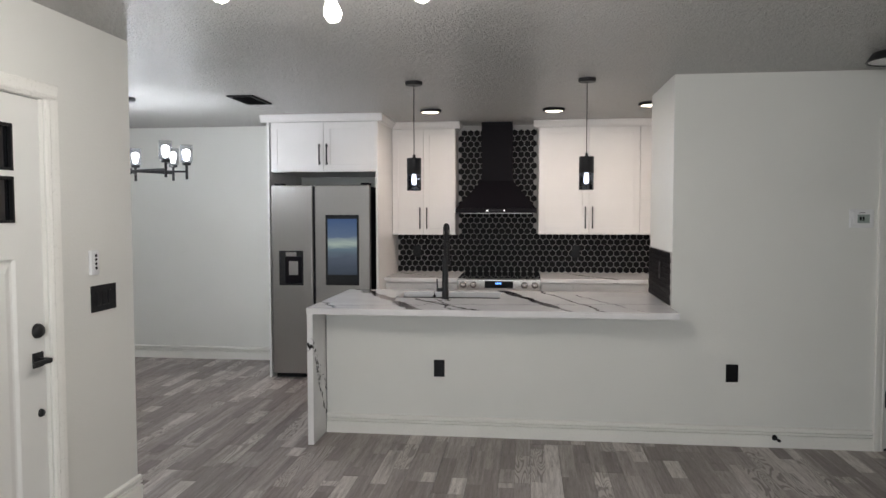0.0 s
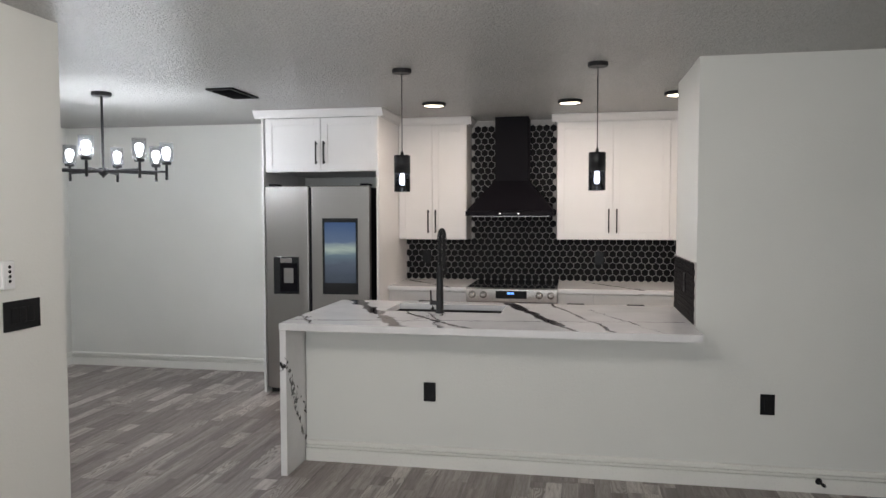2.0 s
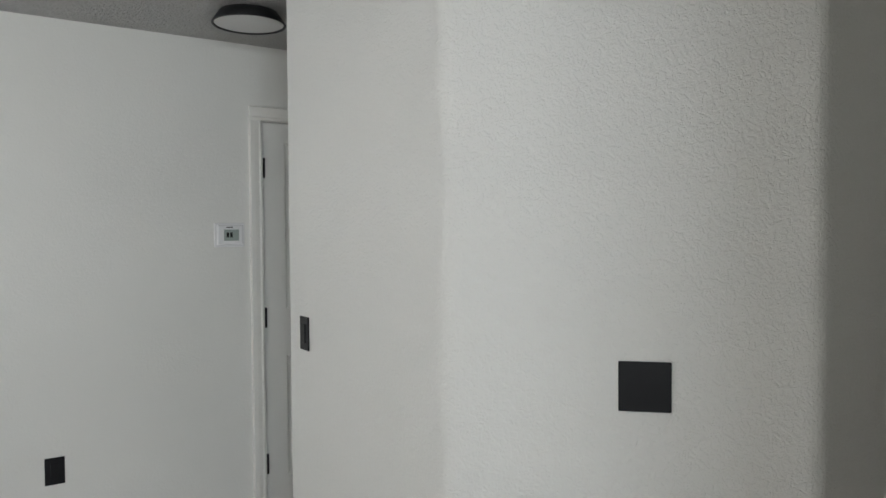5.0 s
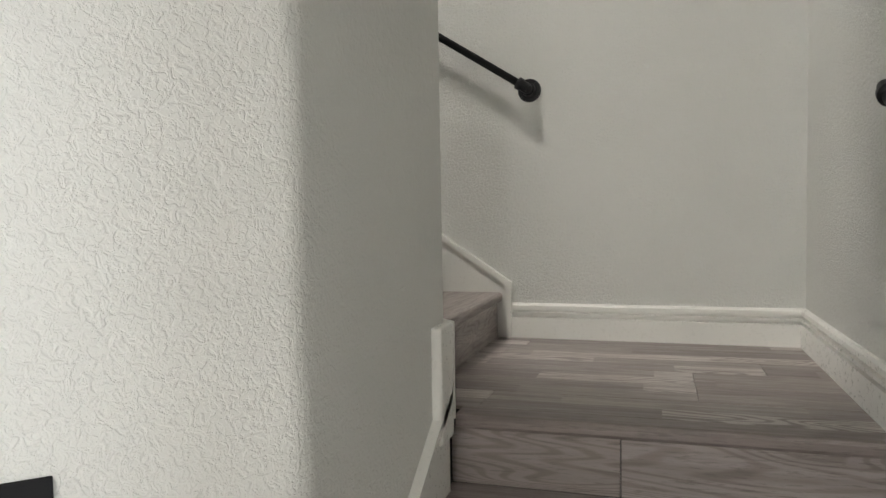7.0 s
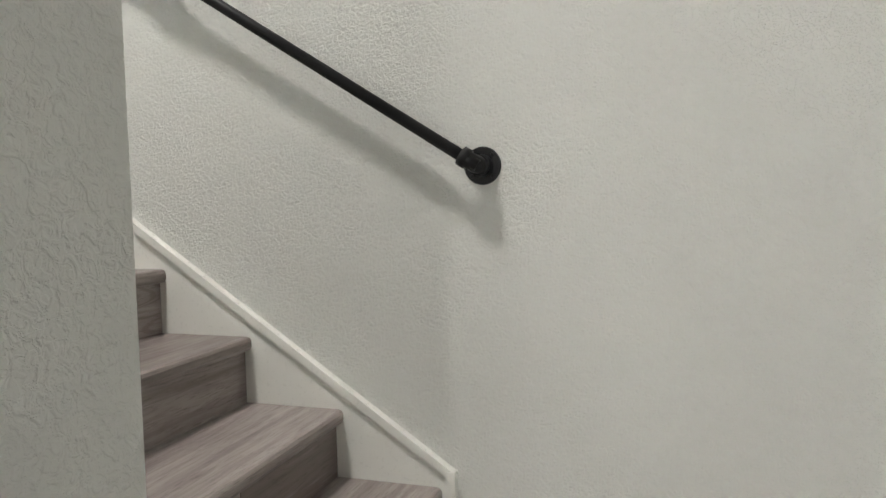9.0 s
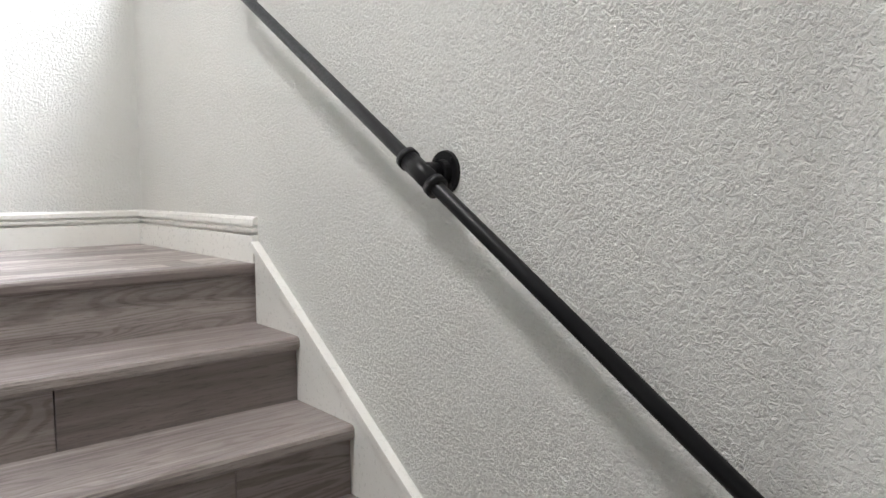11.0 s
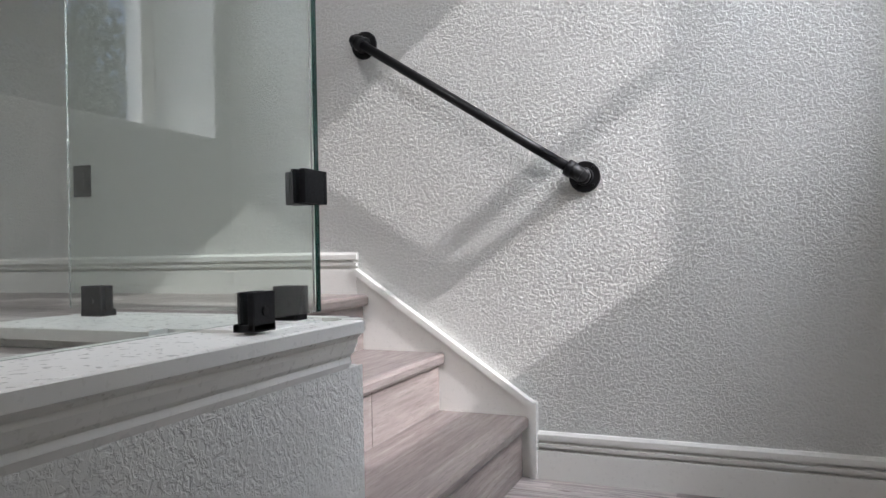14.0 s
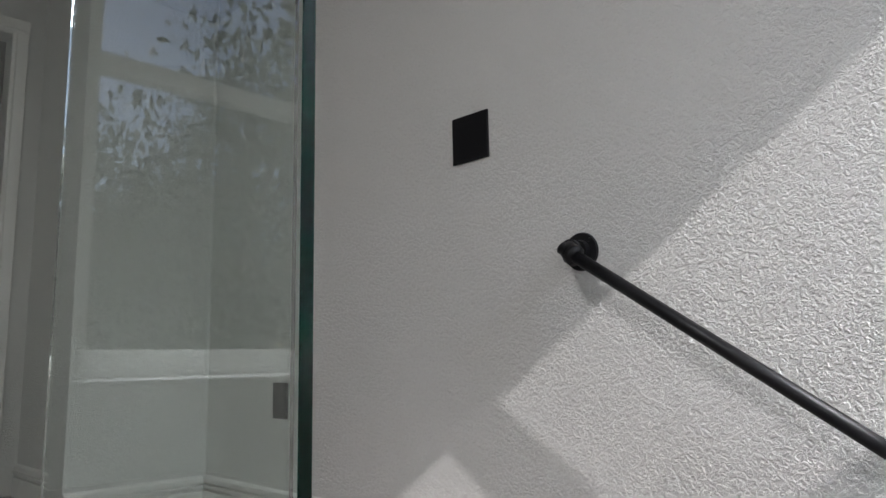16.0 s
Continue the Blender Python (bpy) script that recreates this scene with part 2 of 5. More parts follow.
M["quartz"] = quartz("veined_quartz", [(-0.81, 6.0, -0.17, 4.80, 0.052, 0.20), (0.33, 6.0, 0.80, 4.80, 0.034, 0.14), (-0.32, 5.45, 0.20, 4.80, 0.016, 0.22),
                                       (0.62, 6.0, 1.02, 4.80, 0.012, 0.16), (-0.35, 6.0, -0.10, 5.75, 0.010, 0.2), (-0.92, 5.2, -0.70, 4.80, 0.006, 0.3),
                                       (-0.12, 5.43, 0.06, 4.80, 0.007, 0.26), (0.02, 5.40, -0.30, 4.80, 0.005, 0.30), (0.90, 5.70, 1.28, 4.80, 0.005, 0.22), (-0.89, 4.95, 1.46, 5.24, 0.034, 1.0)], "xy")
M["quartz_side"] = quartz("veined_quartz_side", [(4.72, 0.80, 5.12, 0.10, 0.030, 0.14), (4.85, 0.62, 5.2, 0.22, 0.014, 0.3)], "yz", True)
M["quartz_back"] = quartz("veined_quartz_back", [(-0.75, 7.5, -0.25, 6.9, 0.016, 0.12), (0.9, 7.5, 1.35, 6.9, 0.020, 0.14)], "xy")


def leaf_material():
    n = Nodes("leaf")
    rnd = n.node("NewGeometry").outputs["Random Per Island"]
    n.set(Base_Color=n.ramp(rnd, (0.0, (0.020, 0.045, 0.012)), (0.6, (0.045, 0.085, 0.020)), (1.0, (0.09, 0.13, 0.035))), Roughness=0.5)
    return n.mat


def picture_material():
    """A screen showing a seascape: bands of cloud, horizon glow and water."""
    n = Nodes("seascape_screen")
    sep = n.node("SeparateXYZ", Vector=n.coord(where="Generated"))
    w = n.noise(n.coord((1.2, 1, 9)), 2.2, 5.0, 0.6, 0.8)
    h = n.math("ADD", sep.outputs[2], n.math("MULTIPLY", n.math("SUBTRACT", w, 0.5), 0.22))
    col = n.ramp(h, (0.0, (0.05, 0.07, 0.10)), (0.30, (0.10, 0.13, 0.18)), (0.47, (0.16, 0.24, 0.30)), (0.56, (0.50, 0.62, 0.55)), (0.68, (0.13, 0.20, 0.33)), (1.0, (0.05, 0.12, 0.28)))
    n.set(Base_Color=(0.01, 0.01, 0.012, 1), Emission_Color=col, Emission_Strength=0.55, Roughness=0.08)
    return n.mat


M["leaf"], M["screen"] = leaf_material(), picture_material()


def ground_material():
    n = Nodes("lawn_ground")
    v = n.coord()
    n.set(Base_Color=n.ramp(n.noise(v, 3.0, 6.0), (0.3, (0.03, 0.05, 0.015)), (0.7, (0.08, 0.10, 0.03))), Roughness=0.9)
    return n.mat


M["lawn"] = ground_material()

# ---- mesh helpers ----


def link(name, bm, mat, smooth=False):
    me = bpy.data.meshes.new(name)
    bmesh.ops.recalc_face_normals(bm, faces=bm.faces)
    bm.to_mesh(me)
    bm.free()
    for m in (mat if isinstance(mat, (list, tuple)) else [mat]):
        me.materials.append(m)
    if smooth:
        for p in me.polygons:
            p.use_smooth = True
    return new(name, me)


def part(name, bm, mat, parent, label="", smooth=False):
    ob = link(name, bm, mat, smooth)
    ob.parent = parent
    return tagged(ob, label)


def thing(name, at, label, category, group="", turn=0.0):
    ob = new(name)
    ob.empty_display_size = 0.1
    ob.matrix_basis = pose(*at, 0, 0, turn)
    return tagged(ob, label, category, group)


def structure(name, bm, mat, label="", smooth=False):
    return tagged(link(name, bm, mat, smooth), label, kind="structure")


def add_box(bm, a, b, bevel=0.0, index=0):
    made = bmesh.ops.create_cube(bm, size=1)["verts"]
    for v in made:
        v.co = Vector([(a[i] + b[i]) / 2 + v.co[i] * (b[i] - a[i]) for i in range(3)])
    faces = {f for v in made for f in v.link_faces}
    for f in faces:
        f.material_index = index
    if bevel:
        bmesh.ops.bevel(bm, geom=list({e for v in made for e in v.link_edges}), offset=bevel, segments=2, affect="EDGES", profile=0.5)
    return bm


def box(a, b, bevel=0.0):
    return add_box(bmesh.new(), a, b, bevel)


def boxes(*pairs, bevel=0.0):
    bm = bmesh.new()
    for a, b in pairs:
        add_box(bm, a, b, bevel)
    return bm


def add_prism(bm, points, axis, lo, hi):
    """A polygon in the two other axes, drawn out along axis from lo to hi."""
    order = {"x": (1, 2, 0), "y": (0, 2, 1), "z": (0, 1, 2)}[axis]

    def place(p, h):
        c = [0, 0, 0]
        c[order[0]], c[order[1]], c[order[2]] = p[0], p[1], h
        return bm.verts.new(c)
    one, two = [place(p, lo) for p in points], [place(p, hi) for p in points]
    bm.faces.new(one)
    bm.faces.new(two[::-1])
    k = len(points)
    for i in range(k):
        bm.faces.new((one[i], one[(i + 1) % k], two[(i + 1) % k], two[i]))
    return bm


def prism(points, axis, lo, hi):
    return add_prism(bmesh.new(), points, axis, lo, hi)


def add_rod(bm, a, b, r, r2=None, seg=16):
    a, b = Vector(a), Vector(b)
    d = b - a
    m = Matrix.Translation((a + b) / 2) @ d.to_track_quat("Z", "Y").to_matrix().to_4x4()
    bmesh.ops.create_cone(bm, cap_ends=True, segments=seg, radius1=r, radius2=r if r2 is None else r2, depth=d.length, matrix=m)
    return bm


def rod(a, b, r, r2=None, seg=16):
    return add_rod(bmesh.new(), a, b, r, r2, seg)


def add_lathe(bm, profile, seg=24, centre=(0, 0, 0)):
    """Turn (radius, height) pairs about the upright axis."""
    rings = []
    for r, h in profile:
        rings.append([bm.verts.new((centre[0] + r * math.cos(2 * math.pi * k / seg), centre[1] + r * math.sin(2 * math.pi * k / seg), centre[2] + h)) for k in range(seg)])
    for p, q in zip(rings, rings[1:]):
        for k in range(seg):
            bm.faces.new((p[k], p[(k + 1) % seg], q[(k + 1) % seg], q[k]))
    return bm


def lathe(profile, seg=24, centre=(0, 0, 0)):
    return add_lathe(bmesh.new(), profile, seg, centre)


def add_tube(bm, points, r, seg=10):
    pts = [Vector(p) for p in points]
    rings = []
    for i, p in enumerate(pts):
        d = (pts[min(i + 1, len(pts) - 1)] - pts[max(i - 1, 0)]).normalized()
        q = d.to_track_quat("Z", "Y").to_matrix()
        rings.append([bm.verts.new(p + q @ Vector((r * math.cos(2 * math.pi * k / seg), r * math.sin(2 * math.pi * k / seg), 0))) for k in range(seg)])
    for a, b in zip(rings, rings[1:]):
        for k in range(seg):
            bm.faces.new((a[k], a[(k + 1) % seg], b[(k + 1) % seg], b[k]))
    bm.faces.new(rings[0][::-1])
    bm.faces.new(rings[-1])
    return bm


def tube(points, r, seg=10):
    return add_tube(bmesh.new(), points, r, seg)


BASE = ((0, 0), (0.019, 0), (0.019, 0.079), (0.002, 0.0795), (0.002, 0.0885), (0.0175, 0.0895), (0.0185, 0.0985), (0.002, 0.0995), (0.002, 0.108), (0.016, 0.109), (0.0155, 0.124), (0.008, 0.131), (0, 0.132))


def moulding(name, a, b, out, profile=BASE, label="white painted moulded baseboard along the wall", z=0.0):
    """A profile drawn from a to b (plan points), standing out of the wall towards out."""
    a, b, o = Vector((*a, z)), Vector((*b, z)), Vector((*out, 0)).normalized()
    bm = bmesh.new()
    one = [bm.verts.new(a + o * d + Vector((0, 0, h))) for d, h in profile]
    two = [bm.verts.new(b + o * d + Vector((0, 0, h))) for d, h in profile]
    k = len(profile)
    for i in range(k):
        bm.faces.new((one[i], one[(i + 1) % k], two[(i + 1) % k], two[i]))
    bm.faces.new(one)
    bm.faces.new(two[::-1])
    return structure(name, bm, M["trim"], label)


# ---- large structure ----
structure("floor", box((-5.2, -3.0, -0.20), (5.0, 7.9, -0.008)), M["matt"], "sub-floor under the grey vinyl planks")
WHITE = "off-white painted wall with knockdown texture"
structure("wall_west_entry", boxes(((-1.66, 3.165, 0), (-1.52, 3.83, CEIL)), ((-1.66, 2.25, 2.02), (-1.52, 3.165, CEIL)), ((-1.66, -3.0, 0), (-1.52, 2.25, CEIL))), M["wall"], WHITE)
structure("wall_dining_south", box((-5.2, 3.71, 0), (-1.66, 3.83, CEIL)), M["wall"], WHITE)
structure("wall_dining_west", box((-4.42, 3.83, 0), (-4.30, 7.9, CEIL)), M["wall"], WHITE)
structure("wall_dining_north", box((-4.30, 7.40, 0), (-1.835, 7.9, CEIL)), M["wall"], WHITE)
structure("wall_kitchen_north", box((-1.835, 7.64, 0), (2.42, 7.9, CEIL)), M["wall"], WHITE)
structure("wall_kitchen_east", box((2.30, 5.95, 0), (2.42, 7.64, CEIL)), M["wall"], WHITE)
structure("wall_pantry", boxes(((1.475, 5.10, 0), (2.80, 5.95, CEIL)), ((2.80, 5.10, 2.05), (3.56, 5.95, CEIL)), ((3.56, 5.10, 0), (3.82, 5.95, CEIL)), ((2.80, 5.30, 0), (3.56, 5.95, 2.05))), M["wall"], WHITE)
structure("wall_peninsula", box((-0.845, 5.10, 0), (1.475, 5.22, 0.865)), M["wall"], "off-white painted half wall under the counter")
structure("wall_south", boxes(((-1.66, -3.12, 0), (-0.85, -3.0, CEIL)), ((1.25, -3.12, 0), (2.42, -3.0, CEIL)), ((-0.85, -3.12, 0), (1.25, -3.0, 0.9)), ((-0.85, -3.12, 2.1), (1.25, -3.0, CEIL))), M["wall"], WHITE)
structure("wall_living_east", box((2.30, -3.0, 0), (2.42, 1.38, CEIL)), M["wall"], WHITE)
structure("wall_hall_end", box((3.70, 4.10, 0), (3.82, 5.10, 2.0)), M["wall"], WHITE)


def bullnose(a, c, b, r):
    """Points of a rounded corner at c between the ways to a and to b."""
    a, c, b = Vector(a), Vector(c), Vector(b)
    p, q = c + (a - c).normalized() * r, c + (b - c).normalized() * r
    return [tuple(p * (1 - k) ** 2 + c * 2 * k * (1 - k) + q * k * k) for k in (0, 0.2, 0.4, 0.6, 0.8, 1.0)]


# the block between the hall and the stairs, with its slanting corner
structure("wall_stair_block", prism([(2.54, 4.09), *bullnose((2.54, 4.09), (2.54, 3.077), (3.133, 2.484), 0.03), *bullnose((2.54, 3.077), (3.133, 2.484), (3.80, 2.48), 0.03), (3.808, 2.48), (3.944, 2.616), (3.957, 4.09), (3.60, 4.09)], "z", 0, 2.715), M["wall_block"], WHITE)
WY0, WY1, WZ0, WZ1, WOUT = 4.25, 5.040, 3.258, 4.742, 5.28
structure("wall_stair_south", box((2.30, 1.38, 0), (WOUT, 1.52, 5.2)), M["wall_tex"], WHITE)
structure("wall_stair_east", boxes(((4.915, 1.52, 0), (WOUT, WY0, 5.2)), ((4.915, WY0, 0), (WOUT, WY1, WZ0)), ((4.915, WY0, WZ1), (WOUT, WY1, 5.2)), ((4.915, WY1, 0), (WOUT, 5.117, 5.2))), M["wall_tex"], WHITE)
structure("wall_stair_north", boxes(((0.75, 5.117, CEIL + 0.03), (3.82, 5.25, 5.2)), ((3.82, 5.117, 0.2), (WOUT, 5.25, 5.2))), M["wall_tex"], WHITE)
structure("wall_upper_west", box((1.58, 4.62, Z3), (1.72, 5.117, 5.2)), M["wall_tex"], WHITE)
structure("wall_upper_recess", boxes(((0.63, 4.605, Z3), (0.75, 5.25, 5.2)), ((0.63, 3.80, 4.81), (0.75, 4.605, 5.2)), ((0.63, 2.2, Z3), (0.75, 3.80, 5.2)), ((0.75, 4.74, Z3), (1.58, 4.86, 5.2))), M["wall_tex"], WHITE)
structure("wall_upper_room", boxes(((-1.6, 2.2, Z3), (-1.48, 5.25, 5.2)), ((-1.48, 5.13, Z3), (0.63, 5.25, 5.2)), ((-1.48, 2.2, Z3), (0.63, 2.32, 5.2))), M["wall_tex"], WHITE)
structure("wall_upper_south", box((-1.6, 2.36, Z3), (3.865, 2.48, 5.2)), M["wall_tex"], WHITE)
structure("wall_stair_west", box((2.30, 1.52, CEIL + 0.03), (2.42, 2.36, 5.2)), M["wall_tex"], WHITE)
structure("ceiling", boxes(((-5.2, -3.12, CEIL), (2.30, 7.9, CEIL + 0.03)), ((2.30, 2.48, CEIL), (2.54, 7.9, CEIL + 0.03)), ((2.30, -3.12, CEIL), (2.42, 1.52, CEIL + 0.03)), ((2.54, 4.09, CEIL), (3.60, 7.9, CEIL + 0.03))), M["ceiling"], "off-white knockdown textured ceiling, dimmed in its colour")
structure("ceiling_upper", box((-1.7, 1.38, 5.2), (WOUT + 0.01, 5.26, 5.3)), M["ceiling"], "off-white textured ceiling over the stairs, dimmed in its colour")
structure("floor_upper", boxes(((-1.6, 2.48, 2.60), (3.40, 4.085, Z3 - 0.012)), ((3.40, 2.48, 2.716), (3.83, 4.065, Z3 - 0.012)), ((-1.6, 4.085, 2.60), (3.365, 5.117, Z3 - 0.012))), M["matt"], "sub-floor under the upper hall planks")

B = 0.0
moulding("baseboard_peninsula", (-0.845, 5.10), (2.728, 5.10), (0, -1))
moulding("baseboard_entry", (-1.52, 3.235), (-1.52, 3.846), (1, 0))
moulding("baseboard_entry_end", (-1.536, 3.83), (-1.52, 3.83), (0, 1))
moulding("baseboard_dining", (-4.30, 7.40), (-1.84, 7.40), (0, -1))
moulding("baseboard_dining_side", (-4.30, 3.83), (-4.30, 7.384), (1, 0))
moulding("baseboard_hall", (2.54, 4.09), (2.54, 3.077), (-1, 0))
moulding("baseboard_slant", (2.54, 3.077), (3.133, 2.484), (-1, -1))
moulding("baseboard_landing_east", (4.915, 1.52), (4.915, 2.541), (-1, 0), z=Z1)
moulding("baseboard_landing_south", (3.90, 1.52), (4.899, 1.52), (0, 1), z=Z1)
moulding("baseboard_landing_two_north", (3.957, 5.117), (4.915, 5.117), (0, -1), z=Z2)
moulding("baseboard_landing_two_east", (4.915, 4.095), (4.915, 5.101), (-1, 0), z=Z2)
moulding("baseboard_upper_north", (1.72, 5.117), (3.388, 5.117), (0, -1), z=Z3)
moulding("baseboard_upper_west", (1.72, 4.62), (1.72, 5.101), (1, 0), z=Z3)
moulding("baseboard_upper_recess", (0.75, 4.81), (0.75, 4.74), (1, 0), z=Z3)
moulding("baseboard_upper_return", (0.766, 4.74), (1.58, 4.74), (0, -1), z=Z3)


def skirt(name, axis, face, out, pts, ridge):
    """Flat stair skirt with a raised strip along its slope; pts and ridge in the plane of the wall."""
    lo, hi = sorted((face, face + out * 0.014))
    ob = structure(name, prism(pts, axis, lo, hi), M["trim"], "white painted sloping stair skirt board")
    lo, hi = sorted((face, face + out * 0.024))
    part("cap_strip", prism(ridge, axis, lo, hi), M["trim"], ob)


RUN = 0.2635
RUN_UP = 0.2535
NA = 2.576
S, S_UP = RISE / RUN, RISE / RUN_UP
ya, yb = 2.546, 4.095


def zs(y, lift):
    return Z1 + RISE + (y - NA) * S_UP + lift


skirt("skirt_flight_east", "x", 4.915, -1, [(ya, Z1), (yb, Z1), (yb, zs(yb, 0.052)), (ya, zs(ya, 0.052))],
      [(ya, zs(ya, 0.040)), (yb, zs(yb, 0.040)), (yb, zs(yb, 0.064)), (ya, zs(ya, 0.064))])
part("end_strip", box((4.889, ya - 0.006, Z1), (4.915, ya + 0.016, zs(ya, 0.064))), M["trim"], bpy.data.objects["skirt_flight_east"])


def west_face(y):
    return 3.945 + (y - 2.62) * 0.008


def west_skirt(points, thick):
    bm = prism(points, "x", 0, thick)
    for v in bm.verts:
        v.co.x += west_face(v.co.y) - 0.002
    return bm


west = structure("skirt_flight_west", west_skirt([(2.62, Z1), (4.06, Z1), (4.06, zs(4.06, 0.075)), (2.62, zs(2.62, 0.075))], 0.016), M["trim"], "white painted sloping stair skirt board")
part("cap_strip", west_skirt([(2.62, zs(2.62, 0.062)), (4.06, zs(4.06, 0.062)), (4.06, zs(4.06, 0.088)), (2.62, zs(2.62, 0.088))], 0.026), M["trim"], west)
NB, RUN_TOP = 3.932, 0.252


def zb(x, lift):
    return Z2 + RISE + (NB - x) * RISE / RUN_TOP + lift


skirt("skirt_flight_north", "y", 5.117, -1, [(3.948, Z2), (3.948, zb(3.948, 0.040)), (3.388, zb(3.388, 0.040)), (3.388, Z2)],
      [(3.948, zb(3.948, 0.030)), (3.388, zb(3.388, 0.030)), (3.388, zb(3.388, 0.052)), (3.948, zb(3.948, 0.052))])
part("end_strip", box((3.936, 5.091, Z2), (3.957, 5.117, zb(3.948, 0.052))), M["trim"], bpy.data.objects["skirt_flight_north"])
NL = 3.842


def zl(x, lift):
    return Z1 + (x - NL) * S + lift


skirt("skirt_lower_north", "y", 2.48, -1, [(2.40, 0), (3.80, 0), (3.80, zl(3.80, 0.085)), (2.40, zl(2.40, 0.085))],
      [(2.40, zl(2.40, 0.075)), (3.80, zl(3.80, 0.075)), (3.80, zl(3.80, 0.102)), (2.40, zl(2.40, 0.102))])
bm = box((3.715, 2.456, Z1 - 0.04), (3.808, 2.482, Z1 + 0.226), 0.006)
add_prism(bm, [(3.8085, 2.482), (3.8085, 2.456), (3.820, 2.456), (3.906, 2.546), (3.889, 2.563)], "z", Z1 - 0.002, Z1 + 0.226)
structure("baseboard_corner_block", bm, M["trim"], "white painted baseboard block round the wall end")
skirt("skirt_lower_south", "y", 1.52, 1, [(2.40, 0), (3.90, 0), (3.90, Z1 + 0.10), (2.40, zl(2.40, 0.095))],
      [(2.40, zl(2.40, 0.085)), (3.88, zl(3.88, 0.085)), (3.88, zl(3.88, 0.112)), (2.40, zl(2.40, 0.112))])

# ---- stairs ----


def nosed_tread(length, depth, seed):
    """A tread board along local x, its rounded nosing at local y = 0, top at z = 0."""
    prof = [(depth, 0.0), (0.012, 0.0), (0.004, -0.003), (0.0, -0.010), (0.0, -0.026), (0.005, -0.034), (0.014, -0.036), (depth, -0.036)]
    bm = prism(prof, "x", 0, length)
    return bm


def flight(name, label, frames, length):
    """frames: poses with local x along the nosing and local y into the stair; one tread and one split riser each."""
    top = thing(name, (0, 0, 0), label, "stairs")
    top["kind"] = "structure"
    random.seed(4)
    for m, depth in frames:
        if depth:
            t = part("tread", nosed_tread(length, depth, 0), M["tread"], top)
            t.matrix_basis = m
        cut = length * random.choice((0.30, 0.42, 0.58, 0.7))
        for a, b in ((0.0, cut - 0.0012), (cut + 0.0012, length)):
            bm = box((a, 0, 0), (b, 0.018, RISE - 0.036))
            for v in bm.verts:
                v.co.x -= a
            r = part("riser", bm, M["tread"], top)
            r.matrix_basis = m @ pose(a, 0.02, -RISE)
    return top


fr = []
for k in range(6):
    fr.append((pose(NL - RUN * (5 - k), 2.479, RISE * (k + 1), 0, 0, -90), 0.28 if k < 5 else 0.0))
flight("stairs_lower", "grey wood-look lower stairs with bullnose treads", fr, 0.945)
nose_one = part("landing_nosing", nosed_tread(0.930, 0.07, 1), M["tread"], bpy.data.objects["stairs_lower"])
nose_one.matrix_basis = pose(NL, 2.464, Z1, 0, 0, -90)
fr = []
for k in range(7):
    y = NA + RUN_UP * k
    x0 = west_face(y) - 0.06
    fr.append((pose(x0, y, Z1 + RISE * (k + 1)), 0.285 if k < 6 else 0.0))
flight("stairs_middle", "grey wood-look middle stairs with bullnose treads", fr, 1.03)
nose_two = part("landing_nosing", nosed_tread(1.012, 0.07, 2), M["tread"], bpy.data.objects["stairs_middle"])
nose_two.matrix_basis = pose(3.90, NA + RUN_UP * 6, Z2)
fr = []
for k in range(3):
    fr.append((pose(NB - RUN_TOP * k, 4.085, Z2 + RISE * (k + 1), 0, 0, 90), 0.29 if k < 2 else 0.0))
flight("stairs_upper", "grey wood-look upper stairs with bullnose treads in sunlight", fr, 1.018)
nose_three = part("landing_nosing", nosed_tread(1.030, 0.07, 3), M["tread"], bpy.data.objects["stairs_upper"])
nose_three.matrix_basis = pose(NB - 2 * RUN_TOP, 4.085, Z3, 0, 0, 90)
# solid carcass under the boards
bm = bmesh.new()
for k in range(6):
    add_box(bm, (NL - RUN * (5 - k) + 0.04, 1.535, 0), (4.914 if k == 5 else NL - RUN * (4 - k) + 0.04, 2.462, RISE * (k + 1) - 0.037))
for k in range(7):
    y = NA + RUN_UP * k
    add_box(bm, (3.985, y + 0.04, 0.2), (4.90, 5.10 if k == 6 else y + RUN_UP + 0.04, Z1 + RISE * (k + 1) - 0.037))
for k in range(2):
    add_box(bm, (NB - RUN_TOP * (k + 1) - 0.04, 4.10, 2.1), (NB - RUN_TOP * k - 0.04, 5.10, Z2 + RISE * (k + 1) - 0.037))
structure("stairs_carcass", bm, M["matt"], "stair framing under the boards")

# trim cap along the edge of the upper floor
CAPZ = 2.786
CAP = ((0.0, -0.072), (0.008, -0.072), (0.012, -0.062), (0.010, -0.054), (0.016, -0.048), (0.022, -0.034), (0.022, -0.028), (0.028, -0.022), (0.034, -0.018), (0.034, -0.002), (0.031, 0.0), (0.0, 0.0))


def cap_run(bm, a, b, out):
    a, b, o = Vector((*a, CAPZ)), Vector((*b, CAPZ)), Vector((*out, 0)).normalized()
    one = [bm.verts.new(a + o * d + Vector((0, 0, h))) for d, h in CAP]
    two = [bm.verts.new(b + o * d + Vector((0, 0, h))) for d, h in CAP]
    for i in range(len(CAP)):
        j = (i + 1) % len(CAP)
        bm.faces.new((one[i], one[j], two[j], two[i]))
    bm.faces.new(one)
    bm.faces.new(two[::-1])


